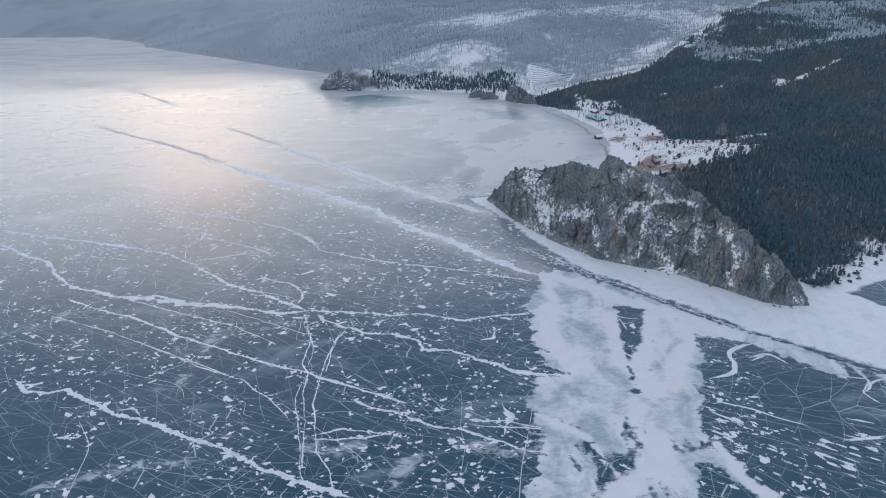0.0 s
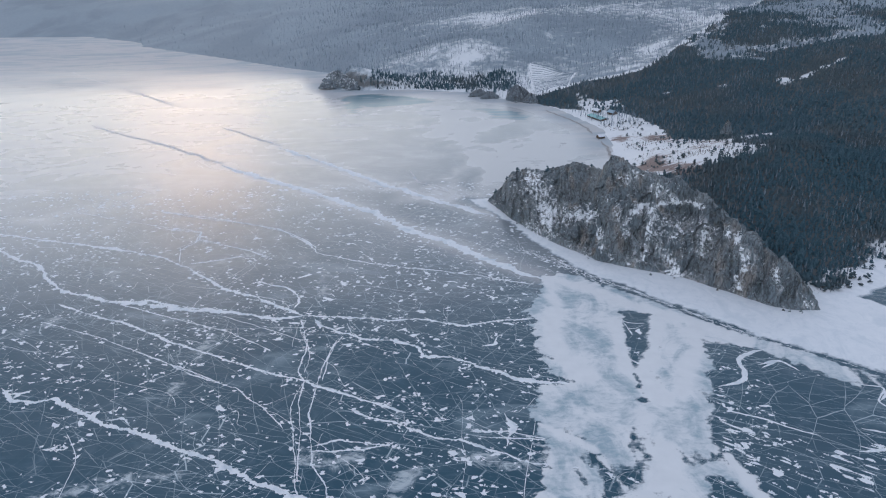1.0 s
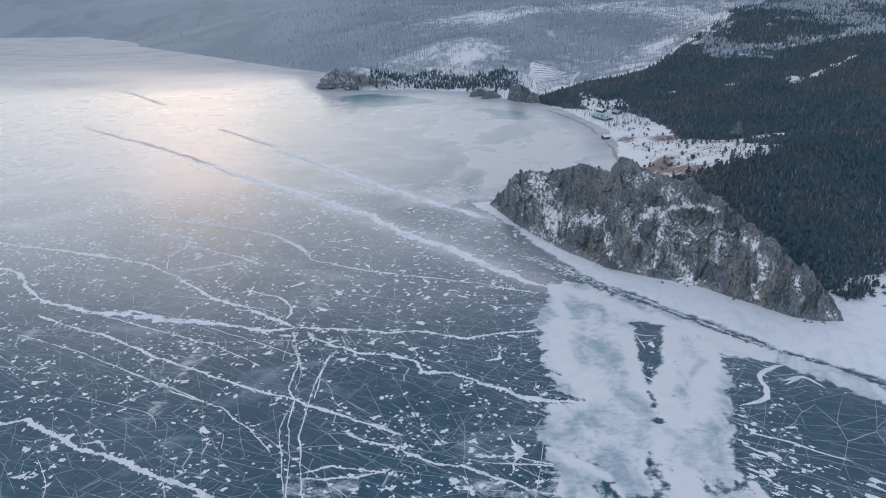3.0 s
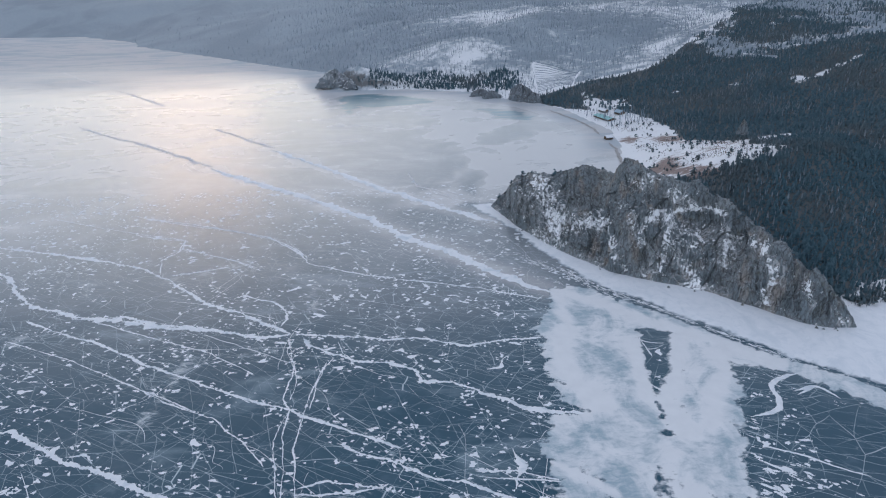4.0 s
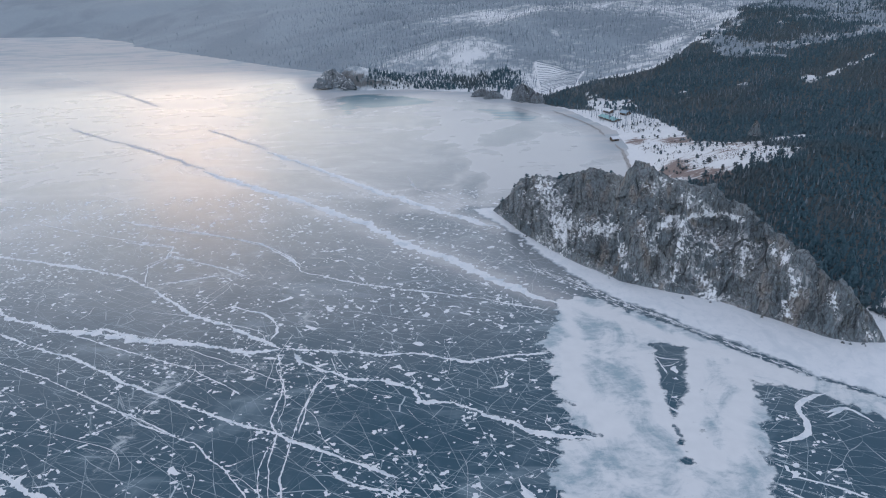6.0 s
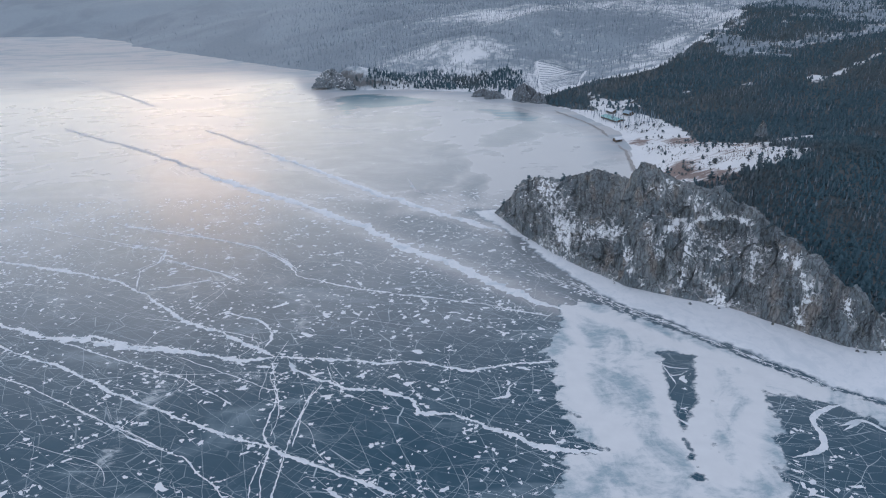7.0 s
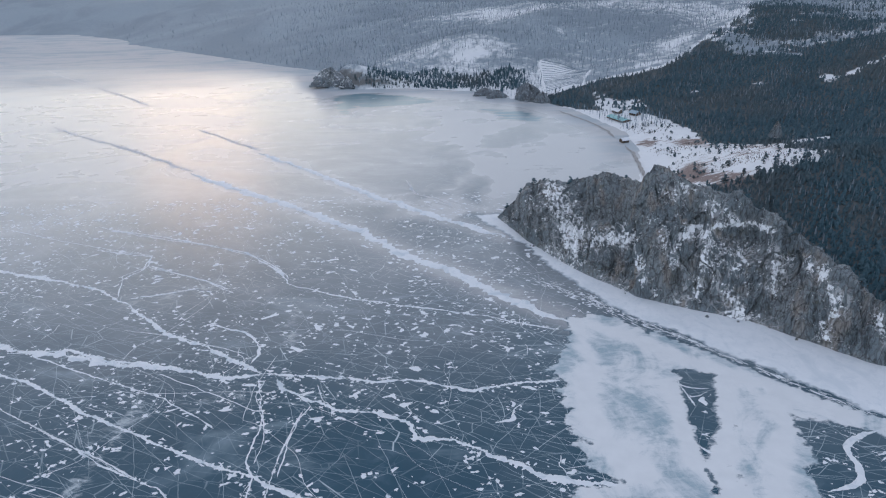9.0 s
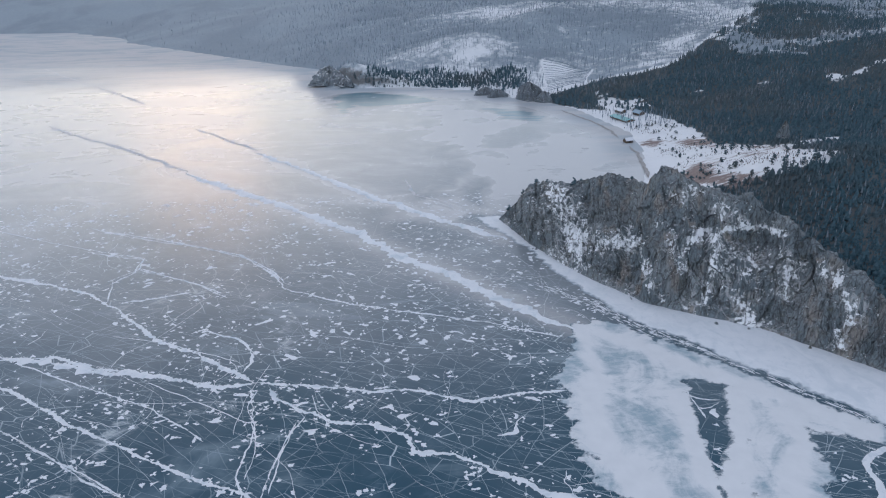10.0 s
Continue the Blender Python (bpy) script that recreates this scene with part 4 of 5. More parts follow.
warp = 1.5 * rough(run, Z, 6, 3, 86)
blocks = (facets(run + warp, Z + 0.5 * Y + warp, 6.0, 16.0, 3) - 0.5) * 3.8 + (facets(run + warp, Z + 0.4 * Y - warp, 2.6, 9.0, 4) - 0.5) * 1.5
blocks += (facets(run - warp, Z + 0.4 * Y, 1.3, 3.2, 5) - 0.5) * 0.3 + rough(run, Z * 0.7 + Y * 0.3, 5.5, 3, 83) * 1.1
crag = np.exp(-(((run - 110) / 24) ** 2))
pillars = (ridged(run + 1.6 * rough(run, Z, 9, 3, 87), Z * 0.09, 4.2, 3, 88) - 0.5) * 4.4 * crag + (ridged(run + 2.5 * rough(run, Z, 14, 2, 89), Z * 0.12, 14, 2, 84) - 0.55) * 5.0
push = butts + (cols + pillars) * step(0.05, 0.4, tall) + blocks
push = (push - push.mean() - 0.6) * np.clip(tall * 1.6, 0.15, 1)
down = np.r_[1 - 0.65 * step(0.7, 1.0, np.linspace(0, 1, NF)), np.full(NB, 0.35)][None, :]
down = np.maximum(down, 0.75 * step(124, 140, X))
edge = np.clip(np.minimum(u, 1 - u) * 14, 0, 1)[:, None]
shape = shape + normal * (push * edge * down)[..., None]
shape[..., 2] += (rough(X, Y, 8, 4, 85) * 1.7 + (facets(X, Y, 4.5, 4.5, 8) - 0.5) * 1.8) * tall * edge
shape[:, 0, 2] = -1.0
headland = new("rocky_headland", mesh_of("rocky_headland", shape.reshape(-1, 3), grid_faces(NU, NF + NB), ROCK, False))
HX, HY, HZ = shape[..., 0], shape[..., 1], shape[..., 2]
# snow lies in gullies and along ledges: run, height, run, height, half width
LEDGES = [(68, 29, 91, 9, 7.0), (90, 11, 126, 20, 3.6), (88, 11, 65, 0, 4.0), (65, 0, 92, -1, 3.0), (131, 16, 140, 5, 3.5), (144, 28, 150, 17, 3.5), (153, 30, 189, 34, 2.2),
          (162, 28, 164, 19, 4.0), (164, 19, 177, 19, 4.0), (161, 40, 175, 34, 4.0), (161, 12, 156, 4, 4.0), (167, 15, 179, 3, 4.0), (190, 28, 193, 23, 2.6),
          (194, 22, 191, 14, 3.5), (207, 29, 213, 25, 3.0), (216, 22, 222, 17, 3.0), (220, 21, 216, 6, 4.0), (233, 20, 238, 10, 2.5), (248, 9, 254, 2, 4.0), (142, 46, 150, 45, 3.0)]
drift = np.zeros(HX.shape)
for a, h, b, k, wide in LEDGES:
    drift = np.maximum(drift, np.exp(-((off_line(run, HZ, [(a, h), (b, k)]) / wide) ** 2)))
drift = 0.50 * drift + 0.30 * np.exp(-((off_line(run, HZ, [(150, 29), (165, 31), (190, 34)]) / 1.7) ** 2)) - 0.30 - 0.25 * np.exp(-(((run - 112) / 16) ** 2)) * step(19, 26, HZ) - (0.2 + 0.6 * step(150, 175, run)) * (np.arange(NF + NB) >= NF - 6)[None, :] - 0.1 * step(222, 232, run)
headland.data.attributes.new("drift", "FLOAT", "POINT").data.foreach_set("value", drift.ravel().astype(np.float32))
tagged(headland, "craggy grey-brown rock headland with snow-dusted ledges above the ice", "headland", kind="structure")


# ---- trees ----
def joined_trees(name, spots, template, material, label, category):
    """Many trees in one mesh; template gives a few shapes of verts and faces for a tree one metre high."""
    rng = np.random.default_rng(7)
    shapes = template
    vs, fs, base = [], [], 0
    pick = rng.integers(0, len(shapes), len(spots))
    for s, (tv, tf) in enumerate(shapes):
        chosen = spots[pick == s]
        if not len(chosen):
            continue
        turn = rng.uniform(0, 6.28, len(chosen))
        c, sn = np.cos(turn)[:, None], np.sin(turn)[:, None]
        size = chosen[:, 3:4]
        wide = size * rng.uniform(0.8, 1.25, (len(chosen), 1))
        x = (tv[None, :, 0] * c - tv[None, :, 1] * sn) * wide + chosen[:, 0:1]
        y = (tv[None, :, 0] * sn + tv[None, :, 1] * c) * wide + chosen[:, 1:2]
        z = tv[None, :, 2] * size + chosen[:, 2:3]
        vs.append(np.stack([x, y, z], -1).reshape(-1, 3))
        fs.append((tf[None] + (np.arange(len(chosen)) * len(tv))[:, None, None] + base).reshape(-1, tf.shape[1]))
        base += len(chosen) * len(tv)
    ob = new(name, mesh_of(name, np.concatenate(vs), np.concatenate(fs), material, False))
    return tagged(ob, label, category, kind="stuff")


def pine_shape(seed, tiers=4, sides=6, low=0.08, wide=0.33):
    r = random.Random(seed)
    vs, fs = [], []
    for k in range(tiers):
        z0, z1 = low + (0.80 - low) * k / tiers, low + (1.0 - low) * (k + 1.35) / tiers
        z1 = min(z1, 1.0)
        ring = wide * (1 - 0.72 * k / tiers)
        cx, cy = r.gauss(0, 0.02), r.gauss(0, 0.02)
        base = len(vs)
        vs.append((cx, cy, z1))
        for i in range(sides):
            a = 2 * math.pi * (i + r.random() * 0.6) / sides
            q = ring * r.uniform(0.55, 1.25)
            vs.append((cx + q * math.cos(a), cy + q * math.sin(a), z0 + r.uniform(-0.05, 0.05)))
        fs += [(base, base + 1 + i, base + 1 + (i + 1) % sides) for i in range(sides)]
    return np.array(vs), np.array(fs)


def spike_shape(seed, wide=0.10):
    r = random.Random(seed)
    vs, fs = [], []
    for z0, z1, q in ((0.0, 0.7, 0.02), (0.25, 1.0, wide)):
        base = len(vs)
        vs.append((r.gauss(0, 0.02), r.gauss(0, 0.02), z1))
        for i in range(3):
            a = 2.09 * i + r.random()
            vs.append((q * r.uniform(0.6, 1.3) * math.cos(a), q * r.uniform(0.6, 1.3) * math.sin(a), z0 + r.uniform(0, 0.08)))
        fs += [(base, base + 1 + i, base + 1 + (i + 1) % 3) for i in range(3)]
    return np.array(vs), np.array(fs)


def scatter(x0, x1, y0, y1, gap, chance, tall, seed):
    """Places on the land, jittered about a grid, where chance(x, y) allows them: x, y, z, height."""
    rng = np.random.default_rng(seed)
    px, py = np.meshgrid(np.arange(x0, x1, gap), np.arange(y0, y1, gap), indexing="ij")
    px, py = px.ravel() + rng.uniform(-0.5, 0.5, px.size) * gap, py.ravel() + rng.uniform(-0.5, 0.5, px.size) * gap
    ok = rng.random(px.size) < chance(px, py)
    px, py = px[ok], py[ok]
    pz = land_height(px, py)
    h = (tall[0] + (tall[1] - tall[0]) * rng.random(px.size) ** 1.5) * (0.75 + 0.5 * wave(px / 25, py / 25, seed))
    ok = pz > 0.3
    return np.stack([px, py, pz - 0.15, h], -1)[ok]


NEAR_PINES = [pine_shape(k, 5, 6, 0.05, 0.36) for k in range(10)]
PINES = [pine_shape(20 + k, 4, 5, 0.05, 0.34) for k in range(8)]
SPIKES = [spike_shape(k, 0.06) for k in range(6)]
spots = scatter(120, 560, 310, 560, 2.1, lambda x, y: forest_share(x, y) * 0.92, (1.5, 4.8), 91)
joined_trees("pine_forest", spots, NEAR_PINES, PINE, "dense dark green pine forest on the hillside behind the headland", "forest")
spots = scatter(120, 1000, 560, 1340, 3.0, lambda x, y: forest_share(x, y) * 0.88, (2.0, 6.2), 90)
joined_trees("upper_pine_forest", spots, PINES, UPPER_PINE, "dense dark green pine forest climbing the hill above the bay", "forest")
# more pale trees stand beyond y = 560 to lift the tone like haze
spots = scatter(120, 800, 320, 1100, 4.2, lambda x, y: forest_share(x, y) * step(0.02, 0.38, rough(x, y, 44, 5, 92) + 0.30 * step(500, 430, y) * step(170, 215, x) + 0.18 * step(560, 720, y)) * 0.75, (3.5, 7.0), 93)
joined_trees("bare_trees_among_pines", spots, [spike_shape(30 + k, 0.10) for k in range(6)], FROST, "pale frosted bare birches among dark pines", "trees")
spots = scatter(196, 400, 312, 580, 2.6, lambda x, y: 0.55 * np.maximum(step(24, 8, off_line(x, y, [(228, 497), (246, 525), (256, 560)])), step(32, 8, inside(x, y, LAND_RING)) * step(430, 410, y)) * step(-6, 4, inside(x, y, PINE_RING)), (2.0, 4.6), 100)
joined_trees("frosted_birches", spots, [spike_shape(40 + k, 0.13) for k in range(6)], FROST, "frosted bare birches in snowy openings of the pine wood", "trees")
spots = scatter(-170, 130, 900, 1060, 3.4, lambda x, y: 0.9 * step(-6, 8, inside(x, y, CAPE_PINES) + 9 * rough(x, y, 22, 4, 97)) + 0.35 * step(0.0, 0.25, rough(x, y, 14, 3, 96)) * step(30, 8, inside(x, y, LAND_RING)), (3.0, 6.5), 94)
joined_trees("cape_forest", spots, PINES, PINE, "dark conifers on the low cape across the bay", "forest")
# trees thin out left of x = 0, leaving the even haze tone
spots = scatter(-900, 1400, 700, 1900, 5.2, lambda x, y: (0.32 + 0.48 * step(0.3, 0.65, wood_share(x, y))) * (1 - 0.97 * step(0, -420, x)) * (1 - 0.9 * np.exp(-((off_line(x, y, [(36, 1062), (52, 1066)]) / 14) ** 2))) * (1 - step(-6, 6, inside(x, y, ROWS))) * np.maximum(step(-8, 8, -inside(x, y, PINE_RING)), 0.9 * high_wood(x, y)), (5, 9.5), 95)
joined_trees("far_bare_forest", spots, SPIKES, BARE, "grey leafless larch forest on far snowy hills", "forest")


# ---- single pines ----
def clump(bm, at, size, r):
    """A ragged tuft of needles: a squashed, torn octahedron."""
    tips = [(1, 0, 0), (0, 1, 0), (-1, 0, 0), (0, -1, 0), (0, 0, 0.8), (0, 0, -0.45)]
    vs = [bm.verts.new(Vector(at) + Vector(t) * size * r.uniform(0.55, 1.35) + Vector((r.gauss(0, 0.1), r.gauss(0, 0.1), 0)) * size) for t in tips]
    for a, c, d in ((0, 1, 4), (1, 2, 4), (2, 3, 4), (3, 0, 4), (1, 0, 5), (2, 1, 5), (3, 2, 5), (0, 3, 5)):
        bm.faces.new((vs[a], vs[c], vs[d]))


def limb(bm, a, c, ra, rc, sides=5):
    a, c = Vector(a), Vector(c)
    way = (c - a).normalized()
    u = way.orthogonal().normalized()
    v = way.cross(u)
    ring = [[bm.verts.new(p + q * (u * math.cos(6.2832 * i / sides) + v * math.sin(6.2832 * i / sides))) for i in range(sides)] for p, q in ((a, ra), (c, rc))]
    for i in range(sides):
        j = (i + 1) % sides
        bm.faces.new((ring[0][i], ring[0][j], ring[1][j], ring[1][i]))
    bm.faces.new(ring[1])


def pine_tree(seed):
    """A stunted pine about one metre high in its own measure, with trunk, limbs and tufted crown."""
    r = random.Random(seed)
    tree = new("pine_tree")
    trunk, crown = bmesh.new(), bmesh.new()
    lean_x, lean_y = r.gauss(0, 0.04), r.gauss(0, 0.04)
    limb(trunk, (0, 0, -0.06), (lean_x * 0.5, lean_y * 0.5, 0.5), 0.035, 0.024, 6)
    limb(trunk, (lean_x * 0.5, lean_y * 0.5, 0.5), (lean_x, lean_y, 0.94), 0.024, 0.006, 6)
    for k in range(13):
        z = r.uniform(0.12, 0.9)
        reach = (0.32 if z < 0.65 else 0.20) * r.uniform(0.5, 1.15) * (1.15 - 0.6 * z)
        a = k * 2.4 + r.random()
        tip = (lean_x * z + reach * math.cos(a), lean_y * z + reach * math.sin(a), z + r.uniform(-0.02, 0.10))
        limb(trunk, (lean_x * z, lean_y * z, z - 0.03), tip, 0.010, 0.004, 3)
        for _ in range(3):
            s = r.uniform(0.35, 1.05)
            clump(crown, (lean_x * z + (tip[0] - lean_x * z) * s + r.gauss(0, 0.03), lean_y * z + (tip[1] - lean_y * z) * s + r.gauss(0, 0.03), tip[2] + r.gauss(0.02, 0.03)), r.uniform(0.09, 0.16), r)
    clump(crown, (lean_x, lean_y, 0.95), 0.08, r)
    part("trunk", trunk, BARK, tree)
    part("crown", crown, PINE, tree)
    return tagged(tree, "stunted dark green pine standing in thin snow", "tree", "single pines")


KINDS = [pine_tree(k) for k in range(6)]
planted = 0


def plant(x, y, z, size):
    global planted
    m = pose(x, y, z, dice.gauss(0, 3), dice.gauss(0, 3), dice.uniform(0, 360))
    tree = KINDS[planted] if planted < 6 else copy_thing(KINDS[planted % 6], m)
    tree.matrix_basis = m @ Matrix.Diagonal((size * dice.uniform(1.15, 1.7), size * dice.uniform(1.15, 1.7), size, 1))
    planted += 1


# along the headland's crest, thicker behind the main crag
for i, k in [(28, 6), (60, 3), (74, 8), (88, 2), (104, 5), (112, 7), (150, 4), (158, 9), (214, 5), (236, 8), (252, 12), (262, 7), (275, 14), (290, 10), (300, 16), (312, 9), (322, 13), (336, 8), (350, 12), (362, 18), (378, 10), (395, 14)]:
    x, y, z = shape[int(i * 640 / 460), NF + k // 5]
    plant(x, y, z - 0.2, dice.uniform(2.6, 4.6))
# scattered over the meadow behind the bay
MEADOW = [(165, 730), (205, 712), (210, 660), (205, 618), (222, 575), (238, 556), (222, 498), (180, 500), (160, 516), (166, 560), (172, 620), (178, 680)]
while planted < 170:
    x, y = dice.uniform(158, 240), dice.uniform(495, 735)
    rim = float(inside(np.array(x), np.array(y), MEADOW))
    thick = 0.25 + 0.75 * float(step(0.45, 0.65, wave(np.array(x / 14), np.array(y / 20), 77)))
    if rim < 0 or math.hypot(x - 168, y - 735) < 24 or math.hypot(x - 160, y - 655) < 14 or dice.random() > thick * (1.1 if rim < 14 else 0.45):
        continue
    plant(x, y, float(land_height(np.array(x), np.array(y))) - 0.15, dice.choice([1.2, 1.6, 2.0, 2.6, 3.4]) * dice.uniform(0.85, 1.15))
SCRUB = leaf_material("dry_heath_scrub", (0.085, 0.075, 0.075), (0.20, 0.155, 0.14), (0.15, 0.12, 0.11))
spots = scatter(156, 248, 488, 745, 1.7, lambda x, y: 0.75 * step(0.02, 0.30, rough(x * 0.6 + 0.3 * y, y * 1.2, 15, 5, 78) + 0.16 * step(178, 215, x)) * step(-6, 6, inside(x, y, MEADOW) + 5 * rough(x, y, 10, 3, 79)), (0.4, 1.2), 99)
joined_trees("meadow_scrub", spots, PINES, SCRUB, "low brown scrub and dry grass on the snowy meadow", "scrub")
# the nearest rim of the forest behind the headland
while planted < 280:
    x, y = dice.uniform(140, 285), dice.uniform(330, 500)
    rim = float(inside(np.array(x), np.array(y), PINE_RING))
    if not -5 < rim < 9:
        continue
    plant(x, y, float(land_height(np.array(x), np.array(y))) - 0.15, dice.uniform(2.2, 4.8))


# ---- rocks ----
def boulder(x, y, z, wide, tall, seed, label, n=72, m=30):
    a, t = np.meshgrid(np.linspace(0, 2 * np.pi, n, endpoint=False), np.linspace(0, 1, m), indexing="ij")
    girth, lift = a * wide, t * tall
    r = wide * (1 - t**2.2) ** 0.55 * (1 + 0.25 * np.sin(a * 2 + seed) + 0.18 * np.sin(a * 3 + 2 * seed))
    r = r * (0.80 + 0.45 * facets(girth, lift, wide * 0.35, tall * 0.6, seed) * (1 - 0.5 * t) + 0.22 * facets(girth, lift, wide * 0.13, tall * 0.2, seed + 1))
    up = z - 1 + (tall + 1) * t * (0.72 + 0.45 * facets(wide * np.cos(a) + 40, wide * np.sin(a) + 40, wide * 0.5, wide * 0.5, seed + 2))
    vs = np.stack([x + r * np.cos(a), y + 0.7 * r * np.sin(a), up], -1)
    faces = [[i * m + k, ((i + 1) % n) * m + k, ((i + 1) % n) * m + k + 1, i * m + k + 1] for i in range(n) for k in range(m - 1)]
    # far rocks use the haze-tinted colours
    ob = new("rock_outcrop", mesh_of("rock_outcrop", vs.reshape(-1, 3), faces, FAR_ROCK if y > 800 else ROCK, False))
    ob.data.attributes.new("drift", "FLOAT", "POINT").data.foreach_set("value", np.full(n * m, -0.12 if y > 900 else -0.3, np.float32))
    return tagged(ob, label, "rock")


for x, y, wide, tall, label in ((52, 893, 9, 8, "low grey shore rock at the head of the bay"), (64, 878, 8, 8, "blunt grey shore rock streaked with snow"),
                                (98, 858, 12, 17, "tall brown shore crag with a snowy top"), (112, 846, 9, 10, "sloping brown rock beside the snowy beach"),
                                (-140, 977, 16, 20, "dark rock tower at the tip of the far cape"), (-118, 964, 9, 11, "snow-streaked rock face of the far cape"),
                                (238, 566, 4, 9, "upright brown rock on the meadow's upper edge")):
    boulder(x, y, max(0, min(3, float(land_height(np.array(x), np.array(y))) - 1)) if y > 800 else 28, wide, tall, int(abs(x)), label)

for k in range(22):
    x, y = foot[dice.randrange(20, NU - 20)]
    wide = min(1.0, 0.5 * math.exp(dice.gauss(0.2, 0.5)))
    tagged(boulder(x - dice.gauss(0, 1.6), y - dice.gauss(0.3, 1.6), 0.5, wide, wide * dice.uniform(0.6, 1.1), 400 + k, "fallen grey boulder in the snow at the cliff foot", 18, 8), group="fallen boulders")

# ---- track along the beach, hut, sheds ----
TRACK = Nodes("packed_dirty_snow")
TRACK = TRACK.done(TRACK.mix(TRACK.noise(3, 6), (0.20, 0.19, 0.19), (0.38, 0.38, 0.38)), 0.8)


def track(line, wide):
    p, side, half = ribbon(line, wide, 0.35, 33, 3)
    rows = [p + side * half[0][:, None], p, p - side * half[1][:, None]]
    zs = [np.maximum(0, np.maximum.reduce([land_height(r[:, 0] + dx, r[:, 1] + dy) for dx in (-3, 0, 3) for dy in (-3, 0, 3)])) + 0.25 for r in rows]
    n = len(p)
    vs = np.concatenate([np.c_[r, z] for r, z in zip(rows, zs)])
    fs = [[r * n + k + 1, r * n + k, (r + 1) * n + k, (r + 1) * n + k + 1] for r in range(2) for k in range(n - 1)]
    return tagged(new("road", mesh_of("road", vs, fs, TRACK)), "grey packed snow track along the white beach", "road", kind="structure")


track([(124, 800), (127, 785), (140, 751), (151, 714), (153, 680)], 3.0)
track([(156, 652), (155, 624), (150, 593), (146, 560)], 2.8)


def plain(name, dark, light, size=1.0, roughness=0.7):
    n = Nodes(name)
    return n.done(n.mix(n.noise(size, 5), dark, light), roughness)


LOGS = plain("weathered_logs", (0.07, 0.05, 0.04), (0.15, 0.11, 0.08))
TEAL = plain("turquoise_sheet_roof", (0.16, 0.36, 0.38), (0.24, 0.46, 0.47), 4, 0.45)
PALE = plain("pale_blue_roof", (0.20, 0.30, 0.38), (0.32, 0.42, 0.50), 4, 0.5)
GLASS_DARK = plain("dark_window_glass", (0.02, 0.025, 0.03), (0.03, 0.035, 0.04), 1, 0.1)


def block(bm, x0, x1, y0, y1, z0, z1):
    m = Matrix.Translation(((x0 + x1) / 2, (y0 + y1) / 2, (z0 + z1) / 2)) @ Matrix.Diagonal((x1 - x0, y1 - y0, z1 - z0, 1))
    bmesh.ops.create_cube(bm, size=1, matrix=m)


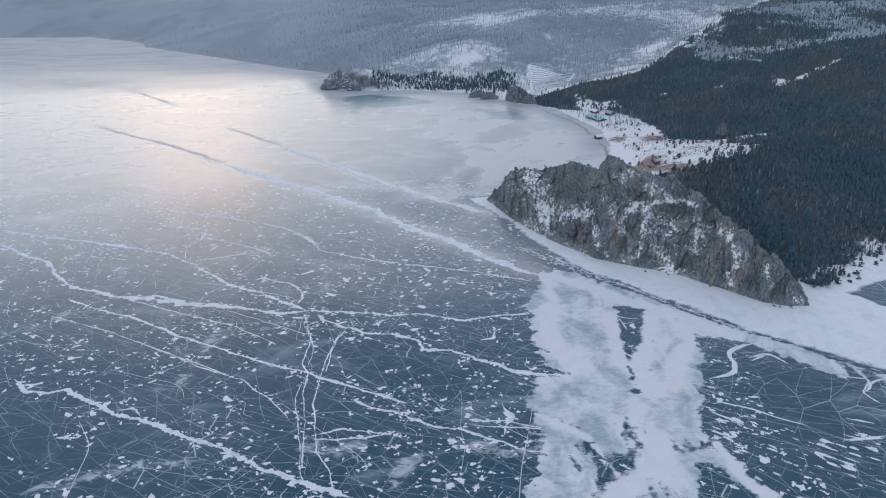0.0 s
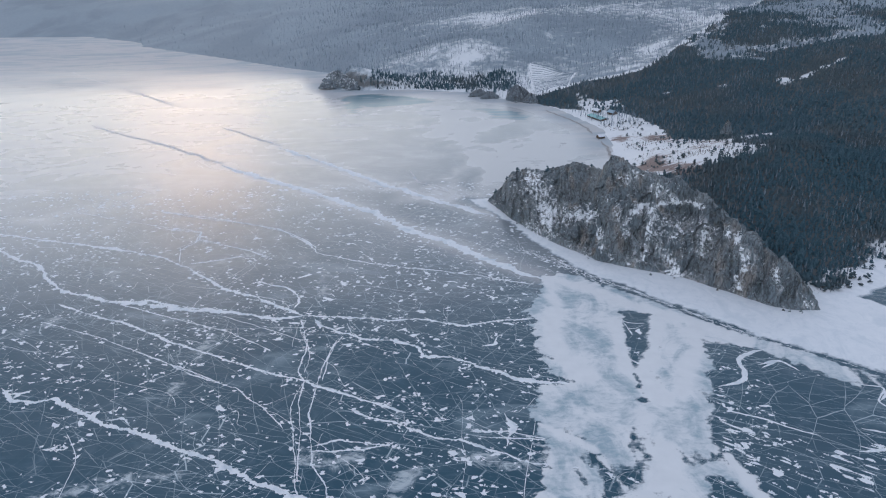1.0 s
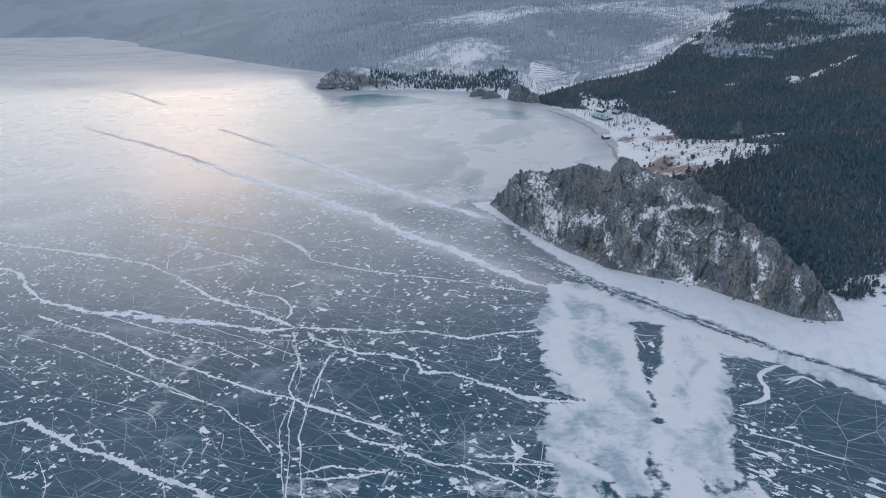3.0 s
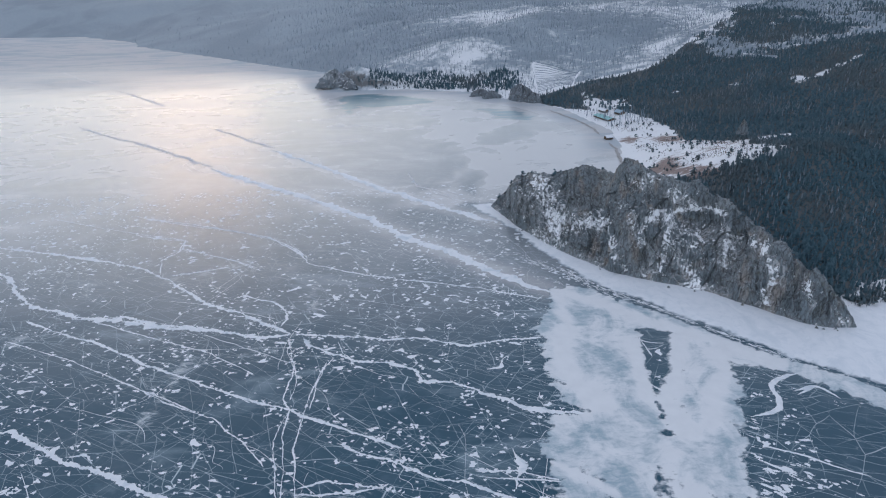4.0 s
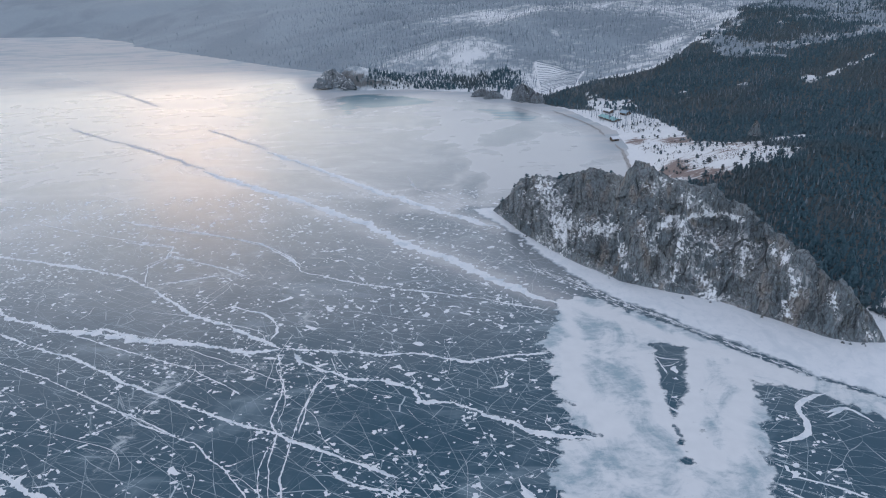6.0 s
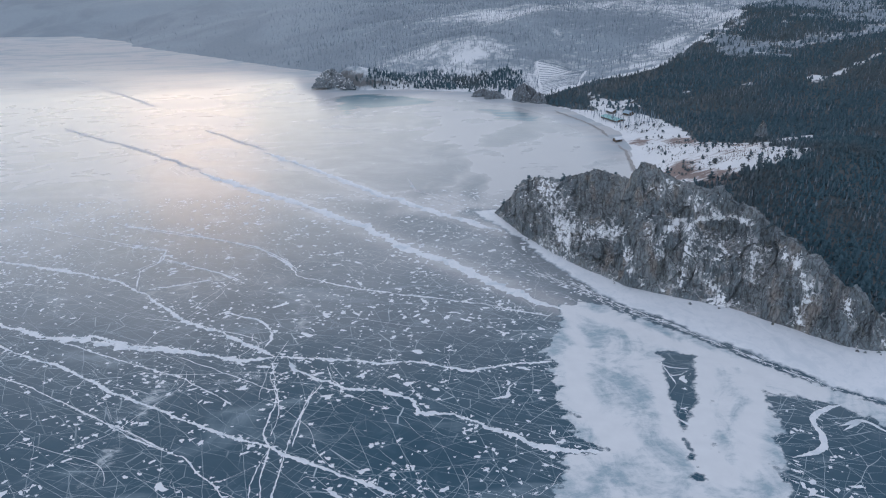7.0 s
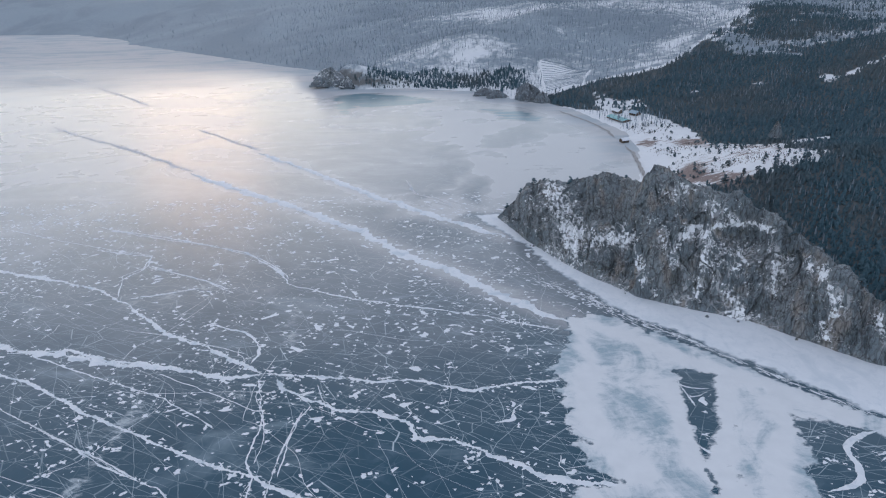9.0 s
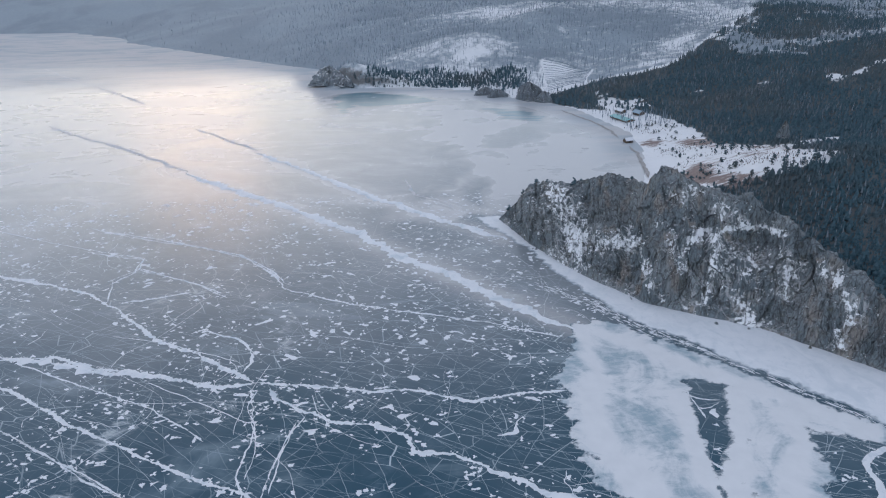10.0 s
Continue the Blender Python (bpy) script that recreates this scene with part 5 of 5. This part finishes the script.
def cabin(name, x, y, turn, long, wide, wall, ridge, roof_material, label, category):
    """A gabled building: log walls, two roof slopes with eaves, door and windows."""
    house = new(name)
    z = max(0.2, float(land_height(np.array(x), np.array(y))))
    house.matrix_basis = pose(x, y, z - 0.1, 0, 0, turn)
    L, W = long / 2, wide / 2
    bm = bmesh.new()
    pts = [(-W, -0.0), (W, 0.0), (W, wall), (0, ridge - 0.12), (-W, wall)]
    ends = [[bm.verts.new((s * L, u, w)) for u, w in pts] for s in (-1, 1)]
    bm.faces.new(ends[0][::-1]), bm.faces.new(ends[1])
    for i in range(5):
        j = (i + 1) % 5
        bm.faces.new((ends[0][i], ends[0][j], ends[1][j], ends[1][i]))
    part("wall", bm, LOGS, house)
    for s in (-1, 1):
        bm = bmesh.new()
        drop = (ridge - wall) / W * 0.5
        top = [(-L - 0.5, 0, ridge), (L + 0.5, 0, ridge), (L + 0.5, s * (W + 0.5), wall - drop), (-L - 0.5, s * (W + 0.5), wall - drop)]
        up = [bm.verts.new((a, c, d + 0.14)) for a, c, d in top]
        low = [bm.verts.new(v) for v in top]
        bm.faces.new(up), bm.faces.new(low[::-1])
        for i in range(4):
            j = (i + 1) % 4
            bm.faces.new((up[i], low[i], low[j], up[j]))
        bmesh.ops.recalc_face_normals(bm, faces=bm.faces)
        part("roof", bm, roof_material, house)
    bm = bmesh.new()
    block(bm, -0.5, 0.5, -W - 0.05, -W + 0.1, 0.05, 2.0)
    part("door", bm, GLASS_DARK, house, "dark plank door")
    for k in (-0.6, 0.6):
        bm = bmesh.new()
        block(bm, k * L - 0.5, k * L + 0.5, -W - 0.04, -W + 0.1, 1.0, 1.9)
        part("window", bm, GLASS_DARK, house)
    return tagged(house, label, category)


cabin("hut", 157, 664, 20, 6.5, 5, 2.3, 4.0, SNOW_DRIFT, "small dark log hut with a snow-covered roof beside the track", "hut")
cabin("shed", 171, 741, -68, 26, 10, 1.6, 3.0, TEAL, "long low shed with a turquoise sheet-metal roof", "shed")
cabin("cabin", 188, 748, -60, 9, 7, 2.4, 4.4, PALE, "small cabin with a pale blue roof near the forest", "cabin")
cabin("cabin", 175, 764, -65, 10, 6, 2.4, 4.2, SNOW_DRIFT, "log cabin with a snow-laden roof near the forest", "cabin")

# ---- rows of brush on the snowy field across the valley ----
rv, rf = [], []
for k in range(17):
    s = k / 16
    a, c = (122 + 11 * s, 884 + 146 * s), (165 + 24 * s, 898 + 66 * s)
    line = [(a[0] + (c[0] - a[0]) * q + 3 * math.sin(3 * q + s), a[1] + (c[1] - a[1]) * q + 8 * math.sin(math.pi * q)) for q in (0, 0.25, 0.5, 0.75, 1)]
    p, side, half = ribbon(line, 0.5, 1.0, 300 + k, 2.5)
    z = land_height(p[:, 0], p[:, 1])
    n, base = len(p), len(rv)
    for off, up in ((half[0], -0.2), (0 * half[0], 0.6), (-half[1], -0.2)):
        rv += [(q[0] + d * w[0], q[1] + d * w[1], h + up) for q, w, d, h in zip(p, side, np.broadcast_to(off, n), z)]
    rf += [[base + r * n + i + 1, base + r * n + i, base + (r + 1) * n + i, base + (r + 1) * n + i + 1] for r in range(2) for i in range(n - 1)]
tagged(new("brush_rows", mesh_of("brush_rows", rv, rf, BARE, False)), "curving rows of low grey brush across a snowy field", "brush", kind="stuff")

spots = scatter(186, 330, 312, 400, 2.4, lambda x, y: 0.7 * step(14, 4, np.abs(inside(x, y, LAND_RING) - 7)), (1.6, 3.6), 98)
joined_trees("shore_brush", spots, SPIKES, FROST, "frosted leafless brush along the snowy shore", "brush")
